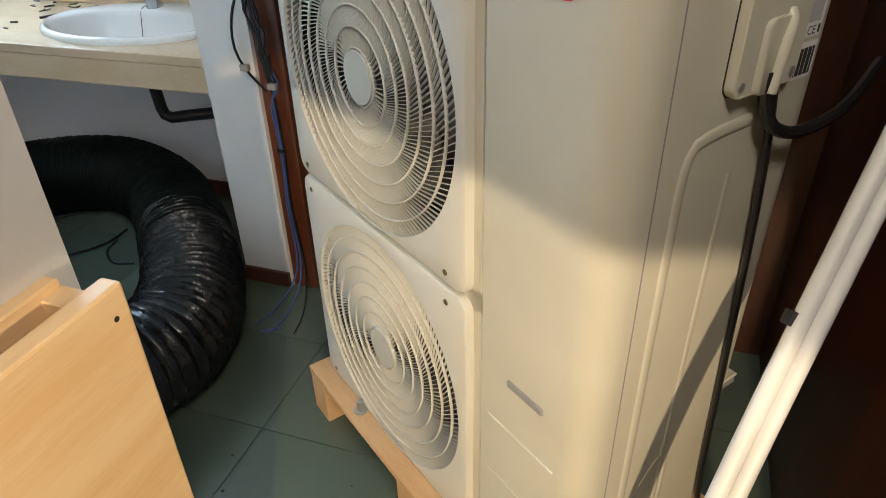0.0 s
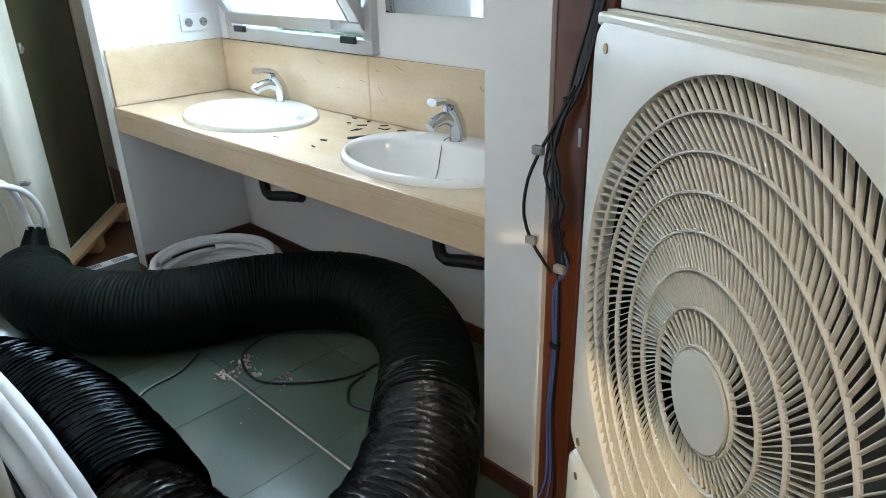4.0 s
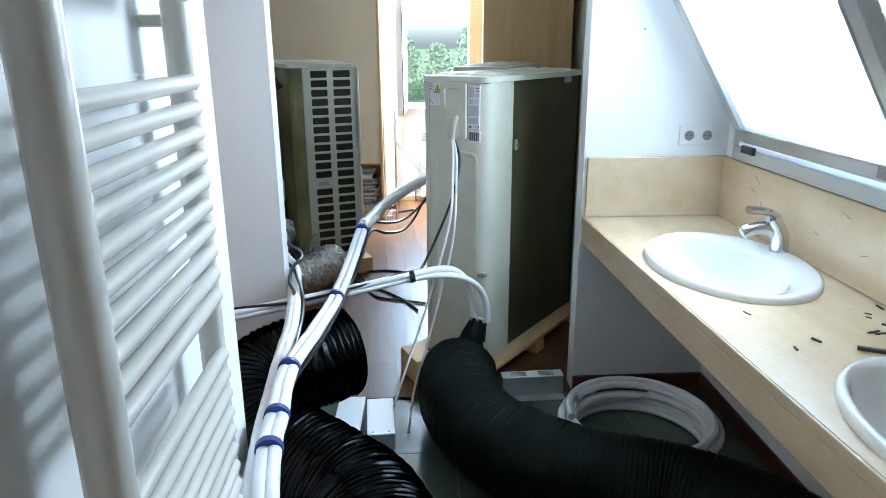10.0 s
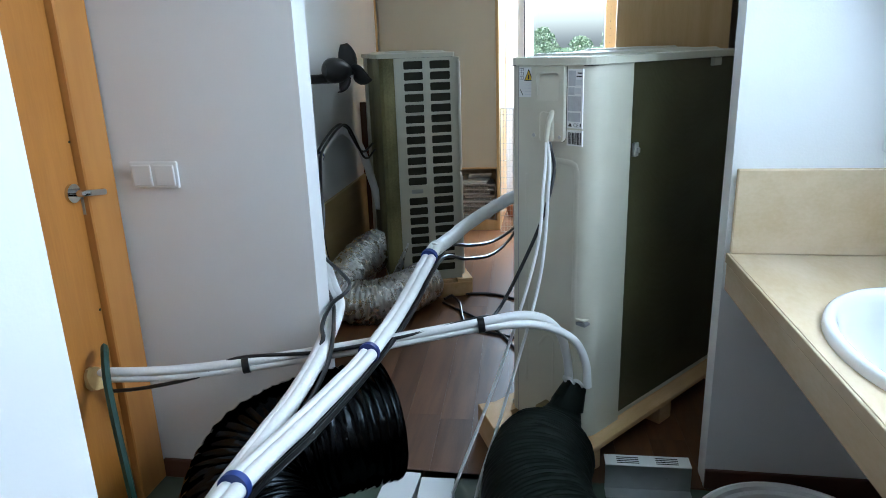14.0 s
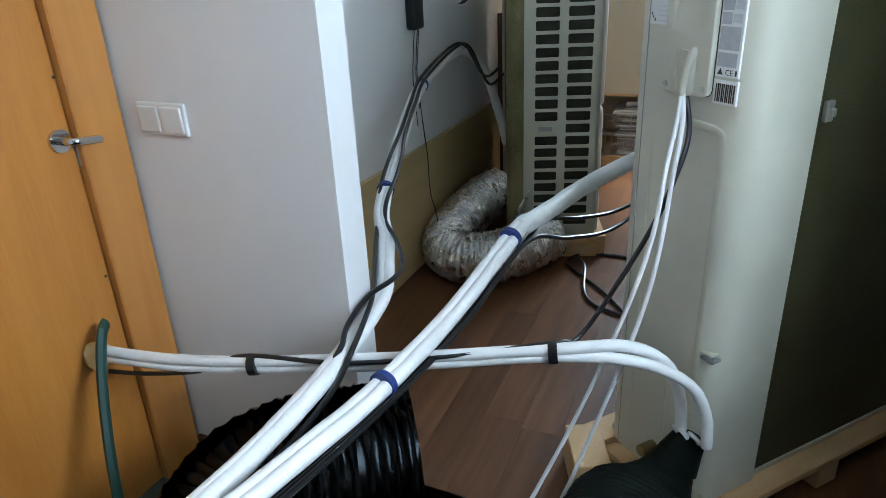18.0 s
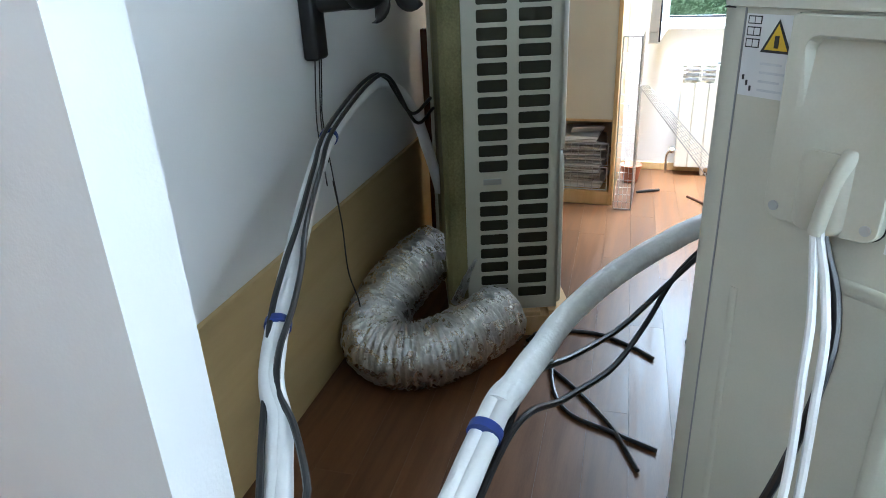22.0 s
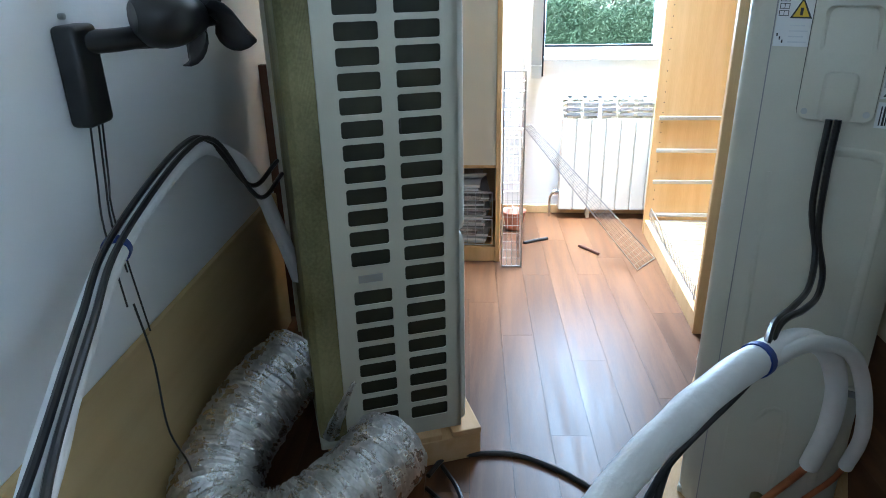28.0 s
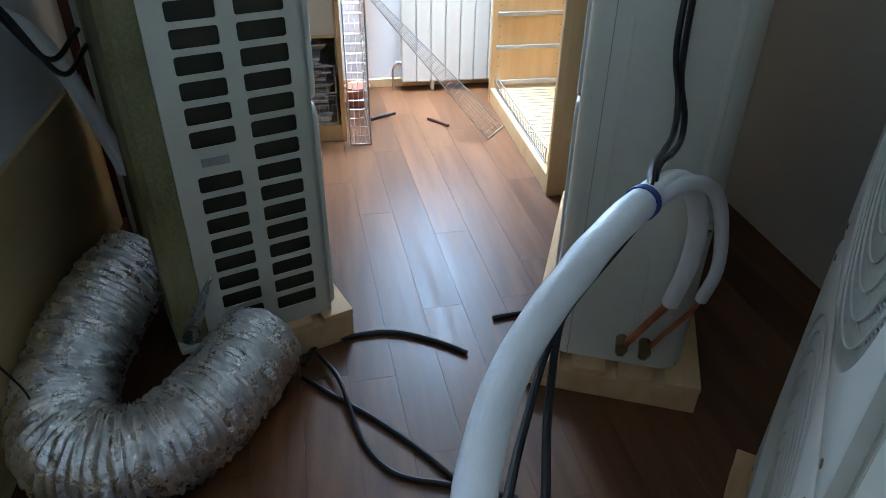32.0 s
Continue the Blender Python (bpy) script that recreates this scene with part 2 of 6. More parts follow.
M_PRINT = mat("pale_grey_print", (0.46, 0.47, 0.50), (0.52, 0.53, 0.56), 0.5, scale=60, fine=0.5, bump_scale=400)
M_PRINT_PALE = mat("paler_grey_print", (0.66, 0.67, 0.68), (0.60, 0.61, 0.63), 0.5, scale=60, fine=0.5, bump_scale=400)
M_INK = mat("black_ink", (0.03, 0.03, 0.03), None, 0.5)
M_YELLOW = mat("yellow_warning", (0.80, 0.52, 0.02), None, 0.5)
M_RED = mat("red_badge", (0.60, 0.035, 0.03), (0.56, 0.03, 0.028), 0.35)
M_PAPER = mat("magazine_paper", (0.5, 0.47, 0.43), (0.22, 0.20, 0.2), 0.6, scale=16, fine=0.6)
M_TERRA = mat("terracotta", (0.42, 0.16, 0.09), None, 0.7)
M_CRUMB = mat("plaster_crumbs", (0.6, 0.52, 0.45), (0.4, 0.25, 0.15), 0.8, scale=30)
M_FOAM = mat("yellow_foam", (0.62, 0.42, 0.16), (0.7, 0.5, 0.22), 0.8, scale=20, bump=0.5)
M_LEAF = mat("clipped_hedge_leaf", (0.075, 0.135, 0.07), (0.13, 0.20, 0.11), 0.6, scale=5, fine=0.4)
M_LEAF_PALE = mat("conifer_leaf", (0.23, 0.31, 0.20), (0.33, 0.41, 0.29), 0.6, scale=5, fine=0.4)
M_GRASS = mat("lawn", (0.07, 0.12, 0.04), (0.10, 0.15, 0.06), 0.9, scale=2)
M_BARK = mat("bark", (0.06, 0.045, 0.03), None, 0.9)


def coil_material(name, c1, c2, scale=5):
    m = mat(name, c1, c2, 0.55, 0.0, scale=scale, detail=9, fine=0.3)
    n, l = m.node_tree.nodes, m.node_tree.links
    co = n.new("ShaderNodeTexCoord")
    wv = n.new("ShaderNodeTexWave")
    wv.wave_type, wv.bands_direction = "BANDS", "DIAGONAL"
    wv.inputs["Scale"].default_value = 180
    mp = n.new("ShaderNodeMapping")
    mp.inputs["Scale"].default_value = (1, 1, 0)
    l.new(co.outputs["Object"], mp.inputs["Vector"])
    l.new(mp.outputs[0], wv.inputs["Vector"])
    bp = n.new("ShaderNodeBump")
    bp.inputs["Strength"].default_value, bp.inputs["Distance"].default_value = 0.16, 0.003
    l.new(wv.outputs["Fac"], bp.inputs["Height"])
    l.new(bp.outputs[0], n["Principled BSDF"].inputs["Normal"])
    return m


M_COIL = coil_material("coil_fins", (0.048, 0.046, 0.016), (0.070, 0.066, 0.026))
# lighter copy of the coil: dusty patches, plus brighter light painted in
M_COIL_DUSTY_LIT = coil_material("dusty_lit_coil_fins", (0.115, 0.105, 0.036), (0.30, 0.265, 0.115), 3.2)


def glass_material(name, rough=0.0):
    m = bpy.data.materials.new(name)
    m.use_nodes = True
    n, l = m.node_tree.nodes, m.node_tree.links
    n.remove(n["Principled BSDF"])
    g = n.new("ShaderNodeBsdfGlossy")
    g.inputs["Roughness"].default_value = 0.02
    t = n.new("ShaderNodeBsdfTransparent")
    t.inputs["Color"].default_value = (0.93, 0.96, 0.95, 1)
    f = n.new("ShaderNodeFresnel")
    f.inputs["IOR"].default_value = 1.45
    mx = n.new("ShaderNodeMixShader")
    l.new(f.outputs[0], mx.inputs[0])
    l.new(t.outputs[0], mx.inputs[1])
    l.new(g.outputs[0], mx.inputs[2])
    l.new(mx.outputs[0], n["Material Output"].inputs["Surface"])
    return m


M_GLASS = glass_material("window_glass")
M_FROST = bpy.data.materials.new("frosted_glass")
M_FROST.use_nodes = True
fn = M_FROST.node_tree.nodes
ft, fd, fm = fn.new("ShaderNodeBsdfTranslucent"), fn.new("ShaderNodeBsdfTransparent"), fn.new("ShaderNodeMixShader")
ft.inputs["Color"].default_value = (0.92, 0.95, 0.95, 1)
fd.inputs["Color"].default_value = (0.9, 0.93, 0.93, 1)
fm.inputs[0].default_value = 0.12
M_FROST.node_tree.links.new(ft.outputs[0], fm.inputs[1])
M_FROST.node_tree.links.new(fd.outputs[0], fm.inputs[2])
M_FROST.node_tree.links.new(fm.outputs[0], fn["Material Output"].inputs["Surface"])
M_MIRROR = bpy.data.materials.new("mirror_silver")
M_MIRROR.use_nodes = True
M_MIRROR.node_tree.nodes["Principled BSDF"].inputs["Metallic"].default_value = 1.0
M_MIRROR.node_tree.nodes["Principled BSDF"].inputs["Roughness"].default_value = 0.02
M_MIRROR.node_tree.nodes["Principled BSDF"].inputs["Base Color"].default_value = (0.85, 0.87, 0.86, 1)


# ---- mesh helpers ----
def part(name, bm, material, parent=None, label="", smooth=False):
    me = bpy.data.meshes.new(name)
    bmesh.ops.recalc_face_normals(bm, faces=bm.faces)
    bm.to_mesh(me)
    bm.free()
    me.materials.append(material)
    if smooth:
        me.polygons.foreach_set("use_smooth", [True] * len(me.polygons))
        try:
            me.set_sharp_from_angle(angle=radians(40))
        except Exception:
            pass
    ob = new(name, me)
    ob.parent = parent
    if label:
        tagged(ob, label)
    return ob


def thing(name, label, category, m=None, group="", kind=""):
    ob = new(name)
    ob.empty_display_size = 0.1
    if m is not None:
        ob.matrix_basis = m
    return tagged(ob, label, category, group, kind)


def add_box(bm, x0, y0, z0, x1, y1, z1, bevel=0.0, seg=2, m=None):
    r = bmesh.ops.create_cube(bm, size=1.0)
    vs = r["verts"]
    mm = Matrix.Translation(((x0 + x1) / 2, (y0 + y1) / 2, (z0 + z1) / 2)) @ Matrix.Diagonal((abs(x1 - x0), abs(y1 - y0), abs(z1 - z0), 1))
    if m is not None:
        mm = m @ mm
    bmesh.ops.transform(bm, matrix=mm, verts=vs)
    if bevel:
        es = list({e for v in vs for e in v.link_edges})
        bmesh.ops.bevel(bm, geom=es, offset=bevel, segments=seg, profile=0.5, affect="EDGES")
    return bm


def box(x0, y0, z0, x1, y1, z1, bevel=0.0, seg=2, m=None):
    return add_box(bmesh.new(), x0, y0, z0, x1, y1, z1, bevel, seg, m)


def add_cyl(bm, p, q, r1, r2=None, seg=20, caps=True):
    p, q = Vector(p), Vector(q)
    d = q - p
    m = Matrix.Translation((p + q) / 2) @ d.to_track_quat("Z", "Y").to_matrix().to_4x4()
    bmesh.ops.create_cone(bm, cap_ends=caps, segments=seg, radius1=r1, radius2=r1 if r2 is None else r2, depth=d.length, matrix=m)
    return bm


def cyl(p, q, r1, r2=None, seg=20):
    return add_cyl(bmesh.new(), p, q, r1, r2, seg)


def spline(pts, step=0.02):
    """A smooth line through the points, in even steps."""
    P = [Vector(p) for p in pts]
    P = [2 * P[0] - P[1]] + P + [2 * P[-1] - P[-2]]
    fine = []
    for a, b, c, d in zip(P, P[1:], P[2:], P[3:]):
        n = max(4, int((c - b).length / step * 2))
        for i in range(n):
            u = i / n
            fine.append(0.5 * ((2 * b) + (c - a) * u + (2 * a - 5 * b + 4 * c - d) * u * u + (3 * b - a - 3 * c + d) * u ** 3))
    fine.append(P[-2])
    out, left = [fine[0]], step
    for a, b in zip(fine, fine[1:]):
        L = (b - a).length
        while L > 1e-9 and left <= L:
            a = a + (b - a) * (left / L)
            L = (b - a).length
            out.append(a)
            left = step
        left -= L
    if (out[-1] - fine[-1]).length > step * 0.3:
        out.append(fine[-1])
    return out


def frames_of(line):
    t0 = (line[1] - line[0]).normalized()
    up = Vector((0, 0, 1)) if abs(t0.z) < 0.9 else Vector((1, 0, 0))
    n = (up - t0 * up.dot(t0)).normalized()
    out = []
    for i, p in enumerate(line):
        t = (line[min(i + 1, len(line) - 1)] - line[max(i - 1, 0)]).normalized()
        n = (n - t * n.dot(t)).normalized()
        out.append((p, t, n, t.cross(n)))
    return out


def sweep(bm, line, radius, seg=10, caps=True, shift=(0.0, 0.0)):
    """A tube along the line; radius is a number or a function of (index, angle)."""
    rings = []
    for i, (p, t, n, b) in enumerate(frames_of(line)):
        c = p + n * shift[0] + b * shift[1]
        ring = []
        for k in range(seg):
            a = 2 * math.pi * k / seg
            r = radius(i, a) if callable(radius) else radius
            ring.append(bm.verts.new(c + (n * math.cos(a) + b * math.sin(a)) * r))
        rings.append(ring)
    for r0, r1 in zip(rings, rings[1:]):
        for k in range(seg):
            bm.faces.new((r0[k], r0[(k + 1) % seg], r1[(k + 1) % seg], r1[k]))
    if caps:
        bm.faces.new(rings[0][::-1])
        bm.faces.new(rings[-1])
    return bm


def tube(pts, radius, seg=10, step=0.03, shift=(0, 0), caps=True):
    return sweep(bmesh.new(), spline(pts, step), radius, seg, caps, shift)


def prism(poly, z0, z1, bm=None):
    """A flat outline of (x, y) carried upwards."""
    bm = bm or bmesh.new()
    lo = [bm.verts.new((x, y, z0)) for x, y in poly]
    hi = [bm.verts.new((x, y, z1)) for x, y in poly]
    n = len(poly)
    for i in range(n):
        bm.faces.new((lo[i], lo[(i + 1) % n], hi[(i + 1) % n], hi[i]))
    bm.faces.new(lo[::-1])
    bm.faces.new(hi)
    return bm


def rounded(x0, y0, x1, y1, r, seg=5):
    """The outline of a rectangle with round corners; r is one radius or four (from x0 y0, counter-clockwise)."""
    rs = r if isinstance(r, (tuple, list)) else [r] * 4
    out = []
    for (cx, cy, a0), rr in zip(((x0, y0, 180), (x1, y0, 270), (x1, y1, 0), (x0, y1, 90)), rs):
        sx, sy = (1 if cx == x0 else -1), (1 if cy == y0 else -1)
        for k in range(seg + 1):
            a = radians(a0 + 90 * k / seg)
            out.append((cx + sx * rr + rr * math.cos(a), cy + sy * rr + rr * math.sin(a)))
    return out


def grid_sheet(bm, rows, close_u=False, close_v=False):
    """Faces between rows of points."""
    V = [[bm.verts.new(p) for p in row] for row in rows]
    nu = len(V)
    for i in range(nu if close_u else nu - 1):
        a, b = V[i], V[(i + 1) % nu]
        nv = len(a)
        for k in range(nv if close_v else nv - 1):
            bm.faces.new((a[k], a[(k + 1) % nv], b[(k + 1) % nv], b[k]))
    return V


# ---- the large structure ----
def wall(name, boxes, material, label, category="wall"):
    bm = bmesh.new()
    for b in boxes:
        add_box(bm, *b)
    return tagged(part(name, bm, material), label, category, kind="structure")


H = 2.5
floor = tagged(part("floor", box(-4.40, -0.45, -0.12, -0.32, 3.46, -0.012), M_GROUT), "grey-green tiled floor with pale grout lines", "floor", kind="structure")
floor_wood = tagged(part("floor_wood", box(-8.9, -0.2, -0.12, -4.40, 3.6, -0.012), M_DARK), "brown laminate floor of long narrow planks", "floor", kind="structure")
wall("ceiling", [(-7.50, -0.6, H, 0.6, 3.8, H + 0.15), (-8.6, -0.6, H, -8.20, 3.8, H + 0.15), (-8.20, -0.6, H, -7.50, 2.0, H + 0.15), (-8.20, 2.7, H, -7.50, 3.8, H + 0.15)], M_CEIL, "plain white painted ceiling", "ceiling")
# north wall with the bathroom window's opening
WX0, WX1, WZ0, WZ1 = -4.30, -3.235, 1.060, 2.27
wall("wall_north", [(-4.51, 3.46, 0, WX0, 3.70, H), (WX1, 3.46, 0, -2.06, 3.70, H), (WX0, 3.46, 0, WX1, 3.70, WZ0), (WX0, 3.46, WZ1, WX1, 3.70, H)], M_WALL, "white painted wall over a marble vanity")
wall("wall_bedroom_north", [(-8.33, 3.46, 0, -4.51, 3.70, H)], M_CREAM, "cream painted bedroom wall in shade")
wall("wall_wing", [(-4.51, 2.872, 0, -4.42, 3.46, H)], M_WALL, "white partition wall beside the vanity")
wall("wall_column", [(-2.238, 2.93, 0, -2.058, 3.46, H)], M_WALL, "white wall end beside a wooden door frame")
wall("wall_hall_north", [(-2.055, 3.02, 0, -0.3, 3.2, H)], M_PANELLING, "dark red-brown wooden wall panelling")
wall("wall_towel", [(-3.12, 1.58, 0, -1.58, 1.775, H)], M_WALL, "white wall that carries the towel radiator")
wall("wall_hall_west", [(-1.70, -0.45, 0, -1.58, 1.58, H)], M_WALL, "white hall wall")
wall("wall_recess", [(-3.12, 1.05, 0, -3.0, 1.58, H)], M_WALL, "white side wall of the door recess")
wall("wall_door", [(-3.36, 0.95, 0, -3.0, 1.05, H), (-4.28, 0.95, 2.12, -3.36, 1.05, H)], M_WALL, "white wall round the orange door")
wall("wall_switch", [(-4.375, 0.95, 0, -4.274, 1.668, H)], M_WALL, "pale grey-white wall end with a light switch")
south = wall("wall_south", [(-4.3, -0.16, 0, 0.0, 0.0, H)], M_WALL, "white bedroom wall with a fan on it")
SOUTH = pose(-4.38, 1.125, 0, 0, 0, 1.6)
south.matrix_basis = SOUTH
BX, BY0, BY1, BZ0, BZ1 = -8.33, 2.14, 2.80, 0.918, 2.2
wall("wall_window", [(-8.57, 0.70, 0, BX, BY0, H), (-8.57, BY1, 0, BX, 3.70, H), (-8.57, BY0, 0, BX, BY1, BZ0), (-8.57, BY0, BZ1, BX, BY1, H)], M_WALL, "white bedroom wall with a tall window")
wall("wall_hall_south", [(-1.70, -0.6, 0, -0.25, -0.45, H)], M_WALL, "white hall wall behind")
wall("wall_hall_east", [(-0.40, -0.45, 0, -0.25, 1.60, H), (-0.515, 1.60, 0, -0.25, 3.02, H)], M_PANELLING, "dark red-brown wooden wall panelling")
wall("wall_back_door", [(-4.37, 0.2, 0, -3.08, 0.3, H)], M_WALL, "plain wall behind the closed door")

# skirting
for nm, b in (("baseboard", (-4.42, 2.872, 0, -4.405, 3.46, 0.07)), ("baseboard", (-4.405, 3.445, 0, -2.24, 3.46, 0.07)), 
              ("baseboard", (-4.274, 1.06, 0, -4.259, 1.668, 0.07)), ("baseboard", (-2.245, 2.916, 0, -2.058, 2.93, 0.06))):
    tagged(part(nm, box(*b, bevel=0.003, seg=1), M_DARKWOOD), "dark brown wooden skirting board", "skirting", kind="structure")


tagged(part("baseboard", box(-8.33, 1.954, 0, -8.318, 2.9, 0.05, bevel=0.003, seg=1), M_BIRCH), "pale wooden skirting under the window", "skirting", kind="structure")


# ---- outside ----
ground = tagged(part("ground", box(-800, -800, -3.2, 800, 800, -3.0), M_GRASS), "green lawn far below the windows", "lawn", kind="structure")


# ---- vanity ----
CT = 0.80
counter = thing("vanity_counter", "long cream marble vanity counter with a deep front apron", "counter")
BASINS = ((-3.745, 3.175), (-2.705, 3.205))
FRONT = lambda x: 2.875 + 0.026 * (x + 4.42)  # the counter runs a little askew
bm = bmesh.new()
for (x0, x1), (cx, cy) in zip(((-4.418, -3.2), (-3.2, -2.238)), BASINS):
    y0, y1 = FRONT((x0 + x1) / 2) + 0.008, 3.46
    hole = [(cx + 0.315 * math.cos(2 * math.pi * k / 64), cy + 0.222 * math.sin(2 * math.pi * k / 64)) for k in range(64)]
    rim = []
    for u, v in hole:
        k = min((x1 - cx if u > cx else x0 - cx) / (u - cx) if abs(u - cx) > 1e-6 else 9e9, (y1 - cy if v > cy else y0 - cy) / (v - cy) if abs(v - cy) > 1e-6 else 9e9)
        rim.append((cx + (u - cx) * k, cy + (v - cy) * k))
    for c in ((x0, y0), (x1, y0), (x1, y1), (x0, y1)):
        rim[min(range(64), key=lambda j: math.dist(rim[j], c))] = c
    rim = [(u, FRONT(u) + 0.008) if v < y0 + 1e-4 else (u, v) for u, v in rim]
    grid_sheet(bm, [[(u, v, CT - 0.03) for u, v in rim], [(u, v, CT) for u, v in rim], [(u, v, CT) for u, v in hole], [(u, v, CT - 0.03) for u, v in hole]], close_v=True)
part("counter_slab", bm, M_MARBLE, counter)
ASKEW = pose(-4.418, FRONT(-4.418), 0, 0, 0, math.degrees(math.atan(0.026)))
part("front_edge", box(0, 0, CT - 0.03, 2.178, 0.0078, CT, 0.003, 2, ASKEW), M_MARBLE, counter)
part("apron", box(0, 0.004, CT - 0.115, 2.178, 0.03, CT - 0.031, 0.004, 2, ASKEW), M_MARBLE, counter)
part("backsplash", box(-4.40, 3.44, CT + 0.001, -3.282, 3.46, 1.047, 0.003, 1), M_MARBLE, counter)
part("backsplash", box(-3.2805, 3.44, CT + 0.001, -2.24, 3.46, 1.047, 0.003, 1), M_MARBLE, counter)
part("backsplash", box(-4.42, 2.885, CT + 0.001, -4.4005, 3.46, 1.047, 0.003, 1), M_MARBLE, counter)


def basin(cx, cy):
    ob = thing("washbasin", "white oval ceramic washbasin set into the marble counter", "washbasin", pose(cx, cy, CT), "basins in the vanity")
    # rim, a ledge that is wide at the back, and the bowl: width, depth and set-back of each ring, and its height
    prof = [(1.0, 1.0, 0, -0.003), (1.0, 1.0, 0, 0.010), (0.992, 0.990, 0, 0.017), (0.975, 0.965, 0, 0.022), (0.955, 0.94, 0, 0.023), (0.93, 0.86, -0.014, 0.021), (0.895, 0.75, -0.034, 0.017), (0.875, 0.725, -0.036, 0.010),
            (0.86, 0.71, -0.037, -0.005), (0.81, 0.665, -0.038, -0.045), (0.72, 0.59, -0.038, -0.085), (0.56, 0.46, -0.036, -0.118), (0.34, 0.28, -0.034, -0.137), (0.10, 0.11, -0.032, -0.144), (0.07, 0.09, -0.032, -0.152)]
    bm, rows = bmesh.new(), []
    for sa, sb, dy, h in prof:
        rows.append([(0.345 * sa * math.cos(a), 0.245 * sb * math.sin(a) + dy, h) for a in (2 * math.pi * k / 64 for k in range(64))])
    V = grid_sheet(bm, rows, close_v=True)
    bm.faces.new(V[-1])
    part("bowl", bm, M_CERAMIC, ob, smooth=True)
    part("drain", cyl((0, -0.032, -0.152), (0, -0.032, -0.147), 0.028), M_CHROME, ob, "chrome drain ring")
    part("trap", tube([(0, 0.01, -0.16), (0, 0.02, -0.28), (0.008, 0.02, -0.33), (0.04, 0.02, -0.345), (0.10, 0.03, -0.335), (0.24, 0.05, -0.315)], 0.022, 12), M_BLACK_PLASTIC, ob, "dark plastic drain trap", smooth=True)
    tap = thing("basin_tap", "chrome single-lever basin tap on the rim", "tap", pose(cx - (0.08 if cx < -3 else 0.055), 3.388, CT + 0.016) @ Matrix.Scale(1.15, 4), "taps on the basins")
    part("base", cyl((0, 0, 0), (0, 0, 0.012), 0.027), M_CHROME, tap, smooth=True)
    part("body", tube([(0, 0, 0.008), (0, -0.004, 0.05), (0, -0.02, 0.085), (0, -0.035, 0.105)], lambda i, a: 0.027 - 0.0005 * i, 18, 0.01), M_CHROME, tap, smooth=True)
    part("spout", tube([(0, -0.01, 0.055), (0, -0.05, 0.075), (0, -0.095, 0.070), (0, -0.115, 0.058)], lambda i, a: 0.019 * (1 - 0.25 * abs(math.sin(a))), 14, 0.01), M_CHROME, tap, smooth=True)
    part("lever", tube([(0, -0.02, 0.108), (0, -0.05, 0.122), (0, -0.105, 0.128)], lambda i, a: 0.022 * (1 - 0.5 * abs(math.cos(a))), 14, 0.01), M_CHROME, tap, smooth=True)
    return ob


for cx, cy in BASINS:
    basin(cx, cy)


# ---- a split outdoor unit ----
UW, UD, UH = 0.92, 0.350, 1.292


def perforated(bm, u0, v0, u1, v1, iu0, iv0, iu1, iv1, r, depth, put, seg=3):
    """A rectangle with a round-cornered slot through it; put(u, v, w) gives the place."""
    hole = rounded(iu0, iv0, iu1, iv1, r, seg)
    cu, cv = (iu0 + iu1) / 2, (iv0 + iv1) / 2
    rim = []
    for u, v in hole:
        du, dv = u - cu, v - cv
        k = min((u1 - cu) / abs(du) if abs(du) > 1e-9 else 9e9, (v1 - cv) / abs(dv) if abs(dv) > 1e-9 else 9e9)
        rim.append((cu + du * k, cv + dv * k))
    # the corners of the rectangle replace the nearest rim points
    for c in ((u0, v0), (u1, v0), (u1, v1), (u0, v1)):
        i = min(range(len(rim)), key=lambda j: (rim[j][0] - c[0]) ** 2 + (rim[j][1] - c[1]) ** 2)
        rim[i] = c
    grid_sheet(bm, [[put(u, v, 0) for u, v in rim], [put(u, v, 0) for u, v in hole], [put(u, v, depth) for u, v in hole]], close_v=True)


def add_torus(bm, r, thick, deep, n=72):
    rows = []
    for k in range(n):
        a = 2 * math.pi * k / n
        c, s = math.cos(a), math.sin(a)
        rows.append([((r + thick * x) * c, deep * y, (r + thick * x) * s) for x, y in ((-1, 0), (-0.5, -1), (0.5, -1), (1, 0), (0.5, 1), (-0.5, 1))])
    grid_sheet(bm, rows, close_u=True, close_v=True)


